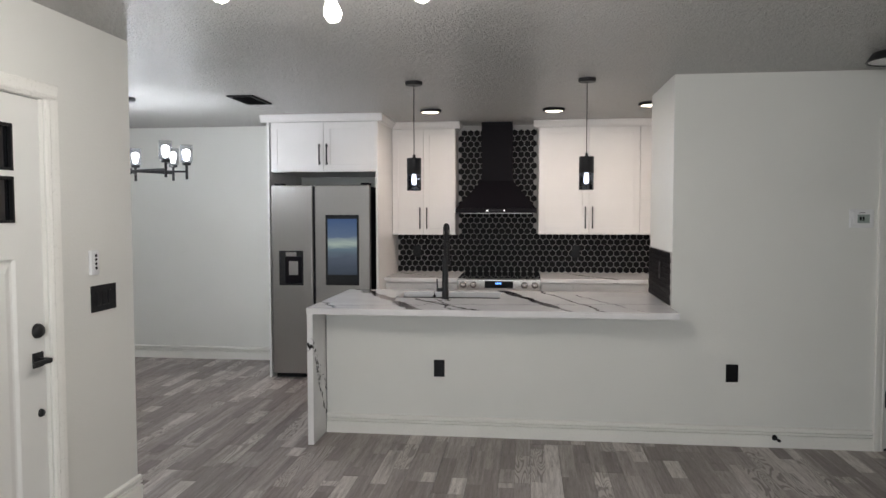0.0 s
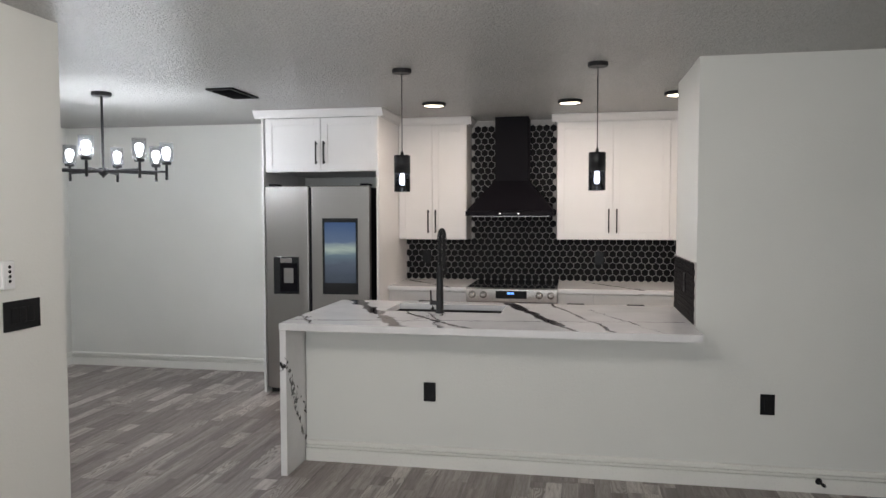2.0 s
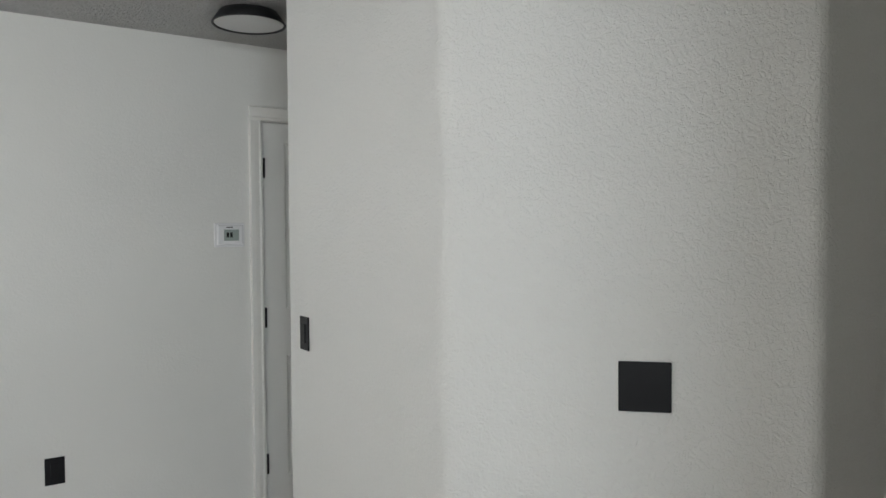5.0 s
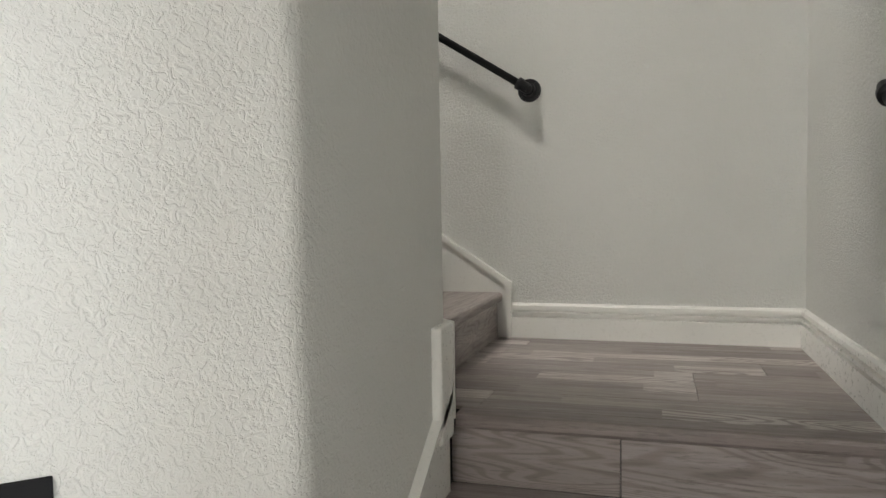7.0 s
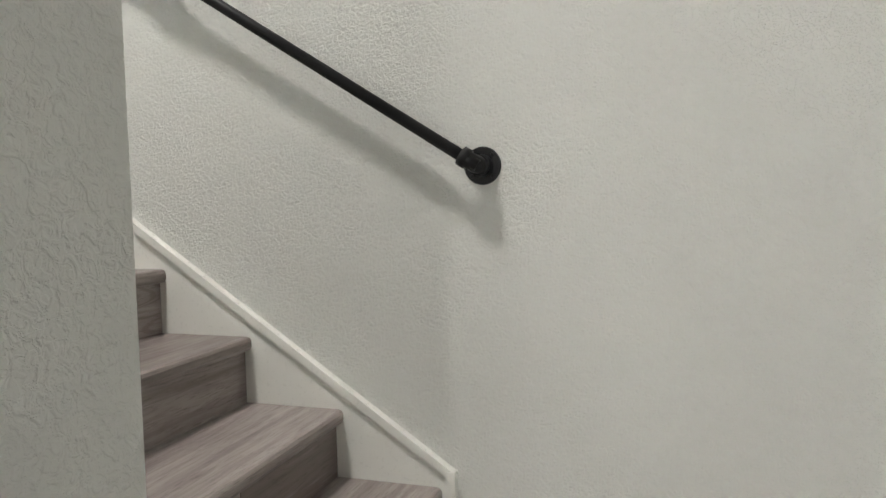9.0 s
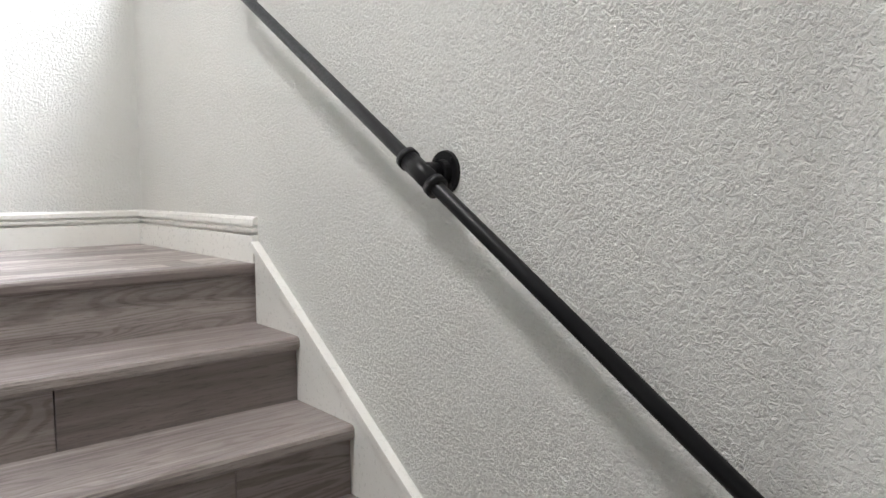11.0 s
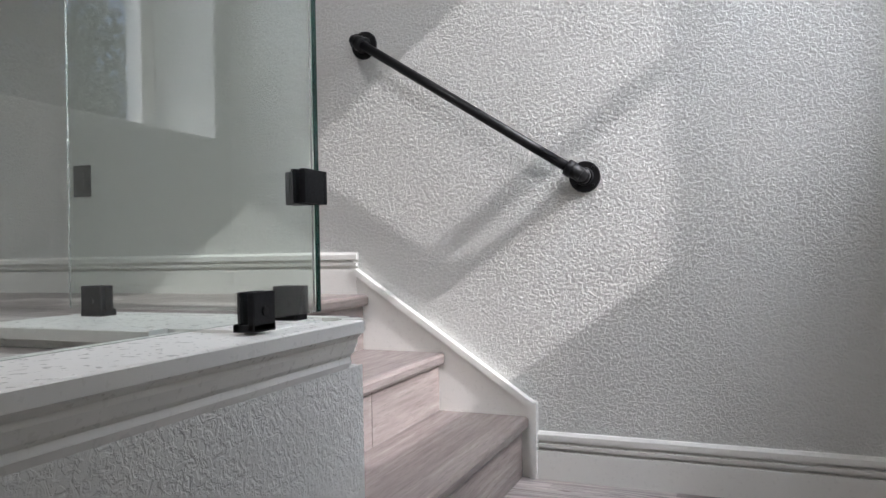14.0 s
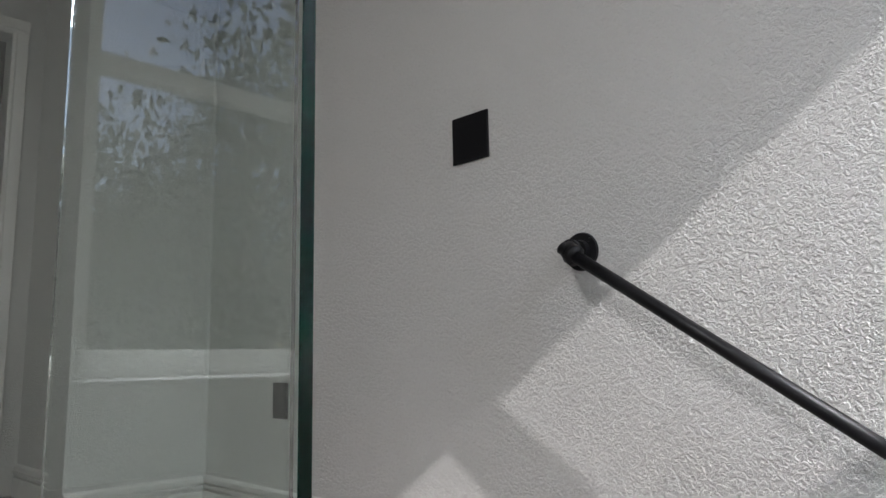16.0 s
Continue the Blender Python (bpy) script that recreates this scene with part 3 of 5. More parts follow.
bm = bmesh.new()
cap_run(bm, (3.936, 2.62), (3.948, 4.050), (1, -0.008))
cap_run(bm, (3.800, 2.484), (3.936, 2.62), (1, -1))
cap_run(bm, (3.948, 4.050), (3.928, 4.070), (1, 1))
cap_run(bm, (3.928, 4.070), (3.40, 4.070), (0, 1))
cap_run(bm, (3.40, 3.895), (3.76, 3.895), (0, -1))
add_box(bm, (3.40, 3.895, CAPZ - 0.045), (3.90, 4.070, CAPZ - 0.001))
add_prism(bm, [(3.73, 2.484), (3.800, 2.484), (3.936, 2.62), (3.948, 4.050), (3.928, 4.070), (3.78, 4.070)], "z", CAPZ - 0.049, CAPZ - 0.005)
structure("trim_guard_cap", bm, M["trim"], "white moulded trim cap along the floor edge")

# ---- stairwell things ----


def handrail(label, wall, start, end, tees, away=0.066):
    """Black iron pipe rail. start, end: flange centres on the wall; wall: the way out of it."""
    s, e, o = Vector(start), Vector(end), Vector(wall)
    top = thing("handrail", s, label, "handrail", "pipe handrails")
    d = (e - s).normalized()
    off = o * away
    rel = e - s
    part("pipe", tube([off + d * -0.004, off + rel * 0.5, off + rel + d * 0.004], 0.0140, 16), M["pipe"], top, smooth=True)
    for p in [Vector((0, 0, 0)), rel] + [rel * k for k in tees]:
        bm = rod(p, p + o * 0.006, 0.044, 0.042, 28)
        add_rod(bm, p + o * 0.006, p + o * 0.020, 0.026, 0.024, 20)
        fl = part("flange", bm, M["pipe"], top)
        for k in range(4):
            a = radians(45 + 90 * k)
            side = o.cross(Vector((0, 0, 1)))
            q = p + side * 0.034 * math.cos(a) + Vector((0, 0, 0.034 * math.sin(a)))
            part("screw", rod(q + o * 0.006, q + o * 0.0085, 0.005, 0.004, 10), M["pipe"], fl)
        part("nipple", rod(p + o * 0.018, p + o * (away - 0.008), 0.0140, None, 16), M["pipe"], top, smooth=True)
    for p, way in ((Vector((0, 0, 0)), d), (rel, -d)):
        bend = []
        for k in range(7):
            a = k / 6 * math.pi / 2
            c = p + o * (away - 0.034) + way * 0.032
            bend.append(c + o * 0.032 * math.sin(a) - way * 0.032 * math.cos(a))
        bm = tube(bend, 0.0200, 16)
        add_rod(bm, bend[0] - o * 0.004, bend[0] + o * 0.012, 0.0232, None, 18)
        add_rod(bm, bend[-1] - way * 0.010, bend[-1] + way * 0.008, 0.0232, None, 18)
        part("elbow", bm, M["pipe"], top, "black malleable elbow fitting", True)
    for k in tees:
        p = rel * k + off
        bm = rod(p - d * 0.05, p + d * 0.05, 0.0200, None, 18)
        for sgn in (-1, 1):
            add_rod(bm, p + d * (0.042 * sgn), p + d * (0.056 * sgn), 0.0232, None, 18)
        add_rod(bm, p, p - o * 0.035, 0.0200, None, 18)
        part("tee", bm, M["pipe"], top, "black malleable tee fitting", True)
    return top


handrail("long black iron pipe handrail fixed to the stair wall", (-1, 0, 0), (4.915, 2.466, 1.966), (4.915, 4.085, 3.003), (0.496,), 0.060)
handrail("short black iron pipe handrail on the sunlit stair wall", (0, -1, 0), (4.102, 5.117, 3.082), (3.423, 5.117, 3.531), (), 0.073)
handrail("black iron pipe handrail beside the lower stairs", (0, 1, 0), (3.790, 1.52, 1.738), (2.52, 1.52, 0.905), ())

GX, GY, GT = 3.912, 4.046, 0.010


def pane(name, a, b, parent, edge_axis):
    bm = box(a, b, 0.0)
    g = part(name, bm, M["glass"], parent, "clear tempered glass panel")
    g.visible_shadow = False
    return g


guard = thing("glass_guard", (0, 0, 0), "frameless clear glass guard with black clips on the white cap", "glass railing")
pane("panel", (GX - GT, 2.56, CAPZ + 0.012), (GX, GY - GT - 0.003, 3.78), guard, 0)
pane("panel", (3.412, GY - GT, CAPZ + 0.012), (GX, GY, 3.78), guard, 1)
part("polished_edge", box((GX + 0.0003, GY - GT, CAPZ + 0.012), (GX + 0.0018, GY, 3.78)), M["glass_edge"], guard, "polished green glass edge")


def clip(at, size, axis):
    w, d, h = size
    bm = bmesh.new()
    for sgn in (-1, 1):
        lo, hi = (GT / 2 + 0.001, GT / 2 + 0.011)
        if axis == "x":
            add_box(bm, (at[0] + (lo if sgn > 0 else -hi), at[1] - w / 2, at[2]), (at[0] + (hi if sgn > 0 else -lo), at[1] + w / 2, at[2] + h), 0.0015)
        else:
            add_box(bm, (at[0] - w / 2, at[1] + (lo if sgn > 0 else -hi), at[2]), (at[0] + w / 2, at[1] + (hi if sgn > 0 else -lo), at[2] + h), 0.0015)
    if axis == "x":
        add_box(bm, (at[0] - 0.016, at[1] - w / 2, at[2] - 0.001), (at[0] + 0.016, at[1] + w / 2, at[2] + 0.008))
    else:
        add_box(bm, (at[0] - w / 2, at[1] - 0.016, at[2] - 0.001), (at[0] + w / 2, at[1] + 0.016, at[2] + 0.008))
    c = part("clip", bm, M["matt"], guard, "square black glass clip")
    s = 0.016
    if axis == "x":
        part("screw", rod((at[0] + s - 0.001, at[1], at[2] + h / 2), (at[0] + s + 0.002, at[1], at[2] + h / 2), 0.006), M["plate"], c)
    else:
        part("screw", rod((at[0], at[1] - s + 0.001, at[2] + h / 2), (at[0], at[1] - s - 0.002, at[2] + h / 2), 0.006), M["plate"], c)


for y in (3.897, 3.19):
    clip((GX - GT / 2, y, CAPZ), (0.045, 0.01, 0.05), "x")
for x in (3.474, 3.860):
    clip((x, GY - GT / 2, CAPZ), (0.045, 0.01, 0.05), "y")
for z in (2.955, 3.66):
    bm = boxes(((GX - 0.050, GY + 0.001, z), (GX + 0.010, GY + 0.010, z + 0.049)), ((GX + 0.001, GY - 0.050, z), (GX + 0.010, GY + 0.001, z + 0.049)),
               ((GX - 0.050, GY - GT - 0.010, z), (GX - GT - 0.001, GY - GT - 0.001, z + 0.049)), ((GX - GT - 0.010, GY - 0.050, z), (GX - GT - 0.001, GY - GT - 0.010, z + 0.049)), bevel=0.0012)
    part("corner_clip", bm, M["matt"], guard, "square black corner clip joining two panels")


def plate(name, at, out, w, h, label, category, kinds, group="wall plates"):
    """A wall plate with its switches or outlets; at: centre on the wall, out: the way off it."""
    turn = math.degrees(math.atan2(out[1], out[0])) + 90
    top = thing(name, at, label, category, group, turn)
    part("cover", box((-w / 2, -0.006, -h / 2), (w / 2, 0, h / 2), 0.002), M["plate"], top)
    n = len(kinds)
    for i, k in enumerate(kinds):
        x = (i - (n - 1) / 2) * 0.046
        if k == "rocker":
            part("rocker", box((x - 0.0165, -0.010, -0.033), (x + 0.0165, -0.005, 0.033), 0.002), M["plate"], top)
        elif k == "outlet":
            o = part("socket_face", box((x - 0.0165, -0.008, -0.033), (x + 0.0165, -0.005, 0.033), 0.001), M["plate"], top)
            for z in (-0.016, 0.016):
                part("slots", boxes(((x - 0.007, -0.0085, z - 0.004), (x - 0.005, -0.0078, z + 0.005)), ((x + 0.005, -0.0085, z - 0.004), (x + 0.007, -0.0078, z + 0.005))), M["matt"], o)
    return top


plate("outlet", (-0.057, 5.10, 0.464), (0, -1), 0.074, 0.116, "black wall outlet on the half wall", "outlet", ["outlet"])
plate("outlet", (1.862, 5.10, 0.477), (0, -1), 0.077, 0.116, "black wall outlet on the off-white wall", "outlet", ["outlet"])
plate("light_switch", (2.54, 3.955, 1.148), (-1, 0), 0.072, 0.116, "single black rocker switch near the hall corner", "light switch", ["rocker"])
q = (2.54 + 0.328, 3.077 - 0.328)
plate("blank_plate", (q[0], q[1], 1.14), (-1, -1), 0.118, 0.116, "square blank black cover plate on the slanting wall", "wall plate", [])
plate("light_switch", (-1.52, 3.562, 1.114), (1, 0), 0.205, 0.127, "four-gang black rocker switch beside the front door", "light switch", ["rocker", "rocker", "rocker"])
plate("light_switch", (3.098, 5.117, 3.872), (0, -1), 0.126, 0.128, "square blank black switch plate above the handrail", "wall plate", [])
plate("outlet", (2.222, 5.117, 3.172), (0, -1), 0.085, 0.118, "black wall outlet in the upper hall", "outlet", ["outlet"])
plate("outlet", (-4.30, 7.13, 0.40), (1, 0), 0.078, 0.118, "black wall outlet low on the dining wall", "outlet", ["outlet"])
plate("light_switch", (-1.905, 7.40, 1.19), (0, -1), 0.072, 0.116, "black switch on the dining wall beside the refrigerator", "light switch", ["rocker"])


def keypad():
    top = thing("door_keypad", (-1.52, 3.483, 1.29), "small white wall remote with a column of buttons", "remote", turn=90)
    part("body", box((-0.033, -0.016, -0.059), (0.033, 0, 0.059), 0.005), M["white_plastic"], top)
    part("face", box((-0.018, -0.019, -0.046), (0.018, -0.016, 0.046), 0.002), M["white_plastic"], top)
    for k in range(4):
        part("button", rod((0, -0.019, 0.034 - 0.02 * k), (0, -0.022, 0.034 - 0.02 * k), 0.0075, 0.006, 14), M["matt"], top)


keypad()


def thermostat():
    top = thing("thermostat", (2.627, 5.10, 1.482), "white square wall thermostat with a grey display", "thermostat")
    part("backplate", box((-0.073, -0.008, -0.058), (0.073, 0, 0.058), 0.003), M["white_plastic"], top)
    part("body", box((-0.062, -0.026, -0.048), (0.062, -0.008, 0.048), 0.006), M["white_plastic"], top)
    d = part("display", box((-0.032, -0.0275, -0.028), (0.040, -0.0262, 0.026)), M["lcd_grey"], top)
    part("reading", boxes(((-0.020, -0.0285, -0.012), (-0.008, -0.0276, 0.012)), ((-0.003, -0.0285, -0.012), (0.009, -0.0276, 0.012))), M["matt"], d)
    part("lettering", box((-0.020, -0.0268, 0.035), (0.012, -0.0258, 0.039)), M["matt"], top)


thermostat()


def door_stop():
    top = thing("door_stop", (2.13, 5.084, 0.066), "black sprung door stop on the baseboard", "door stop")
    part("base", rod((0, 0, 0), (0, -0.010, 0), 0.019, 0.016, 18), M["matt"], top)
    part("stem", rod((0, -0.010, 0), (0.004, -0.062, 0.002), 0.006, 0.006, 12), M["matt"], top)
    part("tip", rod((0.004, -0.060, 0.002), (0.005, -0.080, 0.003), 0.010, 0.009, 14), M["matt"], top)


door_stop()


def chime():
    top = thing("wall_box", (2.54 + 0.262, 3.077 - 0.262, 2.12), "black louvred box high on the slanting wall", "vent", turn=-45)
    part("body", box((-0.085, -0.045, -0.085), (0.085, 0, 0.085), 0.004), M["matt"], top)
    for k in range(5):
        part("slat", box((-0.070, -0.050, -0.062 + 0.03 * k), (0.070, -0.045, -0.050 + 0.03 * k), 0.001), M["plate"], top)


chime()


def ceiling_register(at, w, d, label):
    top = thing("ceiling_vent", (*at, CEIL), label, "ceiling vent")
    fr = bmesh.new()
    for a, b in (((-w, -d), (w, -d + 0.035)), ((-w, d - 0.035), (w, d)), ((-w, -d + 0.035), (-w + 0.03, d - 0.035)), ((w - 0.03, -d + 0.035), (w, d - 0.035))):
        add_box(fr, (*a, -0.012), (*b, 0), 0.002)
    part("frame", fr, M["matt"], top)
    part("backing", box((-w + 0.03, -d + 0.035, -0.003), (w - 0.03, d - 0.035, 0)), M["matt"], top)
    k = 0
    y = -d + 0.055
    while y < d - 0.05:
        bm = box((-w + 0.03, -0.012, -0.001), (w - 0.03, 0.012, 0.001))
        s = part("slat", bm, M["plate"], top)
        s.matrix_basis = pose(0, y, -0.014, 40, 0, 0)
        y += 0.036


ceiling_register((-1.62, 5.72), 0.10, 0.21, "black louvred ceiling register")
ceiling_register((1.90, 3.22), 0.16, 0.10, "black louvred ceiling register")

# ---- lamps ----


def bulb_mesh(r=0.024, h=0.085):
    prof = [(0.001, 0), (r * 0.55, 0.004), (r * 0.62, h * 0.25), (r * 0.95, h * 0.55), (r, h * 0.70), (r * 0.8, h * 0.9), (r * 0.3, h * 0.99), (0.001, h)]
    return lathe(prof, 16)


def chandelier():
    x, y, z = CHANDELIER
    top = thing("chandelier", (x, y, CEIL), "black eight-light chandelier with clear glass cylinder shades", "chandelier")
    part("canopy", lathe([(0.001, 0), (0.068, 0), (0.068, -0.022), (0.060, -0.028), (0.001, -0.028)], 28), M["black"], top)
    part("stem", rod((0, 0, -0.02), (0, 0, z - CEIL), 0.009, None, 12), M["black"], top)
    dz = z - CEIL
    part("hub", lathe([(0.001, 0.025), (0.03, 0.022), (0.035, 0.0), (0.03, -0.02), (0.012, -0.035), (0.001, -0.05)], 20, (0, 0, dz)), M["black"], top)
    for k in range(8):
        a = radians(22.5 + 45 * k)
        c, s = math.cos(a), math.sin(a)
        R = 0.43
        arm = part("arm", rod((0.02 * c, 0.02 * s, dz), (R * c, R * s, dz), 0.008, None, 10), M["black"], top)
        cx, cy = R * c, R * s
        part("post", rod((cx, cy, dz - 0.06), (cx, cy, dz + 0.055), 0.010, None, 12), M["black"], arm)
        part("cup", lathe([(0.001, 0.05), (0.030, 0.05), (0.034, 0.058), (0.034, 0.072), (0.001, 0.072)], 20, (cx, cy, dz)), M["black"], arm)
        sh = part("shade", lathe([(0.046, 0.072), (0.048, 0.09), (0.048, 0.21), (0.0455, 0.21), (0.0455, 0.092), (0.044, 0.075)], 24, (cx, cy, dz)), M["clear_shade"], top, "clear glass cylinder shade", True)
        sh.visible_shadow = False
        b = part("bulb", bulb_mesh(0.029, 0.092), M["filament_cool"], top, "lit clear bulb", True)
        b.location = (cx, cy, dz + 0.085)
        b.visible_shadow = False


chandelier()


def semi_flush():
    x, y, z = FLUSH
    top = thing("ceiling_light", (x, y, CEIL), "black five-arm ceiling light with bare globe bulbs", "ceiling light")
    part("canopy", lathe([(0.001, 0), (0.07, 0), (0.07, -0.025), (0.001, -0.028)], 28), M["black"], top)
    part("stem", rod((0, 0, -0.02), (0, 0, -0.13), 0.011, None, 12), M["black"], top)
    for k in range(5):
        a = radians(97 + 72 * k)
        c, s = math.cos(a), math.sin(a)
        arm = part("arm", rod((0, 0, -0.11), (0.26 * c, 0.26 * s, -0.15), 0.008, None, 10), M["black"], top)
        part("socket", rod((0.24 * c, 0.24 * s, -0.145), (0.275 * c, 0.275 * s, -0.175), 0.017, 0.019, 14), M["black"], arm)
        b = part("bulb", bulb_mesh(0.030, 0.095), M["filament"], top, "lit globe bulb", True)
        b.matrix_basis = Matrix.Translation((0.272 * c, 0.272 * s, -0.172)) @ Vector((c, s, -0.75)).to_track_quat("Z", "Y").to_matrix().to_4x4()
        b.visible_shadow = False


semi_flush()


def pendant(x, y):
    top = thing("pendant_light", (x, y, CEIL), "black pendant light with a smoked glass cylinder", "pendant light", "pendants over the counter")
    part("canopy", lathe([(0.001, 0), (0.058, 0), (0.058, -0.020), (0.054, -0.024), (0.001, -0.024)], 28), M["black"], top)
    part("cord", rod((0, 0, -0.02), (0, 0, -0.50), 0.0028, None, 8), M["black"], top)
    part("strain_relief", rod((0, 0, -0.49), (0, 0, -0.515), 0.007, 0.012, 12), M["black"], top)
    body = lathe([(0.001, -0.515), (0.046, -0.515), (0.049, -0.520), (0.049, -0.625), (0.044, -0.625), (0.044, -0.530), (0.001, -0.528)], 28)
    part("shade", body, M["black"], top, "black metal upper shade", True)
    g = part("glass_skirt", lathe([(0.0485, -0.625), (0.0485, -0.735), (0.0455, -0.735), (0.0455, -0.625)], 28), M["smoke"], top, "smoked glass lower shade", True)
    g.visible_shadow = False
    part("socket", rod((0, 0, -0.53), (0, 0, -0.60), 0.016, None, 14), M["black"], top)
    b = part("bulb", bulb_mesh(0.019, 0.09), M["filament_cool"], top, "lit bulb", True)
    b.matrix_basis = pose(0, 0, -0.60, 180, 0, 0)
    b.visible_shadow = False


for x, y in PENDANTS:
    pendant(x, y)


def downlight(x, y):
    top = thing("ceiling_downlight", (x, y, CEIL), "round black-rimmed ceiling downlight, lit warm", "ceiling light", "kitchen downlights")
    part("rim", lathe([(0.001, 0), (0.092, 0), (0.095, -0.004), (0.092, -0.022), (0.080, -0.026), (0.080, -0.018)], 32), M["black"], top, smooth=True)
    d = part("diffuser", lathe([(0.080, -0.020), (0.06, -0.0245), (0.001, -0.0255)], 32), M["diffuser"], top, "glowing white diffuser", True)
    d.visible_shadow = False


for x, y in DOWNLIGHTS:
    downlight(x, y)


def hall_light():
    top = thing("ceiling_light", (2.57, 4.59, CEIL), "round flat black-rimmed hall ceiling light, unlit", "ceiling light")
    part("rim", lathe([(0.001, 0), (0.120, 0), (0.128, -0.012), (0.152, -0.048), (0.150, -0.052), (0.142, -0.050), (0.140, -0.044)], 40), M["black"], top, smooth=True)
    part("diffuser", lathe([(0.141, -0.046), (0.10, -0.051), (0.001, -0.053)], 40), M["diffuser_off"], top, "unlit white diffuser", True)


hall_light()


# invented fixture, out of view, that carries the stairwell fill lamp
def upper_fill():
    top = thing("ceiling_light", (*UPPER_FILL, 5.2), "added round fill light over the upper hall, never in view", "ceiling light")
    part("rim", lathe([(0.001, 0), (0.235, 0), (0.238, -0.024), (0.226, -0.030), (0.224, -0.022)], 40), M["black"], top, smooth=True)
    d = part("diffuser", lathe([(0.225, -0.024), (0.15, -0.029), (0.001, -0.030)], 40), M["diffuser"], top, "glowing white diffuser", True)
    d.visible_shadow = False


upper_fill()

# ---- doors and windows ----


def panel_door(name, label, at, turn, w, h, panels, lites=(), t=0.040):
    """A door leaf from x = 0 to w, front face at y = 0; panels are sunk, lites are glazed."""
    top = thing(name, at, label, "door", turn=turn)
    top["kind"] = "structure"
    xs = sorted({0, w, *[v for p in (*panels, *lites) for v in (p[0], p[2])]})
    zsx = sorted({0, h, *[v for p in (*panels, *lites) for v in (p[1], p[3])]})
    bm = bmesh.new()
    for xa, xb in zip(xs, xs[1:]):
        for za, zb_ in zip(zsx, zsx[1:]):
            cx, cz = (xa + xb) / 2, (za + zb_) / 2
            if not any(p[0] < cx < p[2] and p[1] < cz < p[3] for p in (*panels, *lites)):
                add_box(bm, (xa, 0, za), (xb, t, zb_))
    bmesh.ops.remove_doubles(bm, verts=bm.verts, dist=0.0001)
    part("leaf", bm, M["door"], top)
    for p in panels:
        bm = bmesh.new()
        steps = ((0.0, 0.0), (0.012, 0.010), (0.022, 0.012), (0.055, 0.004))
        rings = []
        for inset, deep in steps:
            rings.append([bm.verts.new(c) for c in ((p[0] + inset, deep, p[1] + inset), (p[2] - inset, deep, p[1] + inset), (p[2] - inset, deep, p[3] - inset), (p[0] + inset, deep, p[3] - inset))])
        for a, b in zip(rings, rings[1:]):
            for k in range(4):
                bm.faces.new((a[k], a[(k + 1) % 4], b[(k + 1) % 4], b[k]))
        bm.faces.new(rings[-1])
        back = [bm.verts.new((x, t - 0.004, z)) for x, z in ((p[0], p[1]), (p[2], p[1]), (p[2], p[3]), (p[0], p[3]))]
        bm.faces.new(back[::-1])
        part("panel", bm, M["door"], top)
    for p in lites:
        part("pane", box((p[0], 0.014, p[1]), (p[2], 0.022, p[3])), M["dark_glass"], top, "dark window pane")
        fr = bmesh.new()
        for a, b in (((p[0] - 0.004, p[1] - 0.004), (p[2] + 0.004, p[1] + 0.008)), ((p[0] - 0.004, p[3] - 0.008), (p[2] + 0.004, p[3] + 0.004)), ((p[0] - 0.004, p[1] + 0.008), (p[0] + 0.008, p[3] - 0.008)), ((p[2] - 0.008, p[1] + 0.008), (p[2] + 0.004, p[3] - 0.008))):
            add_box(fr, (a[0], -0.003, a[1]), (b[0], 0.010, b[1]))
        part("glazing_bead", fr, M["matt"] if name == "door_front" else M["trim"], top)
    return top


# hall door, hinged beside the thermostat
hd = panel_door("door_hall", "closed white panelled hall door with black hinges", (2.803, 5.106, 0.012), 0, 0.754, 2.028,
                [(0.11, 1.09, 0.335, 1.93), (0.42, 1.09, 0.645, 1.93), (0.11, 0.24, 0.335, 0.86), (0.42, 0.24, 0.645, 0.86)])
for z in (1.80, 1.055, 0.318):
    part("hinge", boxes(((-0.010, -0.016, z - 0.050), (0.006, 0.0, z + 0.050)), bevel=0.003), M["black"], hd, "black hinge")
part("knob", lathe([(0.001, 0), (0.026, 0.0), (0.026, 0.006), (0.010, 0.010), (0.012, 0.03), (0.027, 0.045), (0.022, 0.06), (0.001, 0.064)], 20), M["black"], hd, "black round knob").matrix_basis = pose(0.69, 0, 0.95, 90, 0, 0)
CAS = ((0, 0), (0.012, 0), (0.018, 0.012), (0.016, 0.020), (0.020, 0.040), (0.022, 0.062), (0.018, 0.066), (0, 0.066))


def casing(name, x0, x1, h, m, label, floor=0.0):
    """Moulded casing round a door opening; local x along the wall, -y out of it."""
    ob = new(name)
    ob.matrix_basis = m
    tagged(ob, label, "door casing", kind="structure")
    for x, sgn in ((x0, -1), (x1, 1)):
        pts = [(x + sgn * d, -t) for t, d in CAS]
        part("side_casing", prism(pts, "z", floor, h - 0.0005), M["trim"], ob)
    part("head_casing", prism([(-t, h + d) for t, d in CAS], "x", x0 - 0.066, x1 + 0.066), M["trim"], ob)
    return ob


casing("trim_hall_door", 2.795, 3.565, 2.045, pose(0, 5.10, 0), "white moulded casing round the hall door")
structure("trim_hall_jamb", boxes(((2.785, 5.10, 0), (2.798, 5.24, 2.045)), ((3.562, 5.10, 0), (3.575, 5.24, 2.045)), ((2.785, 5.10, 2.043), (3.575, 5.24, 2.056))), M["trim"], "white door jamb")

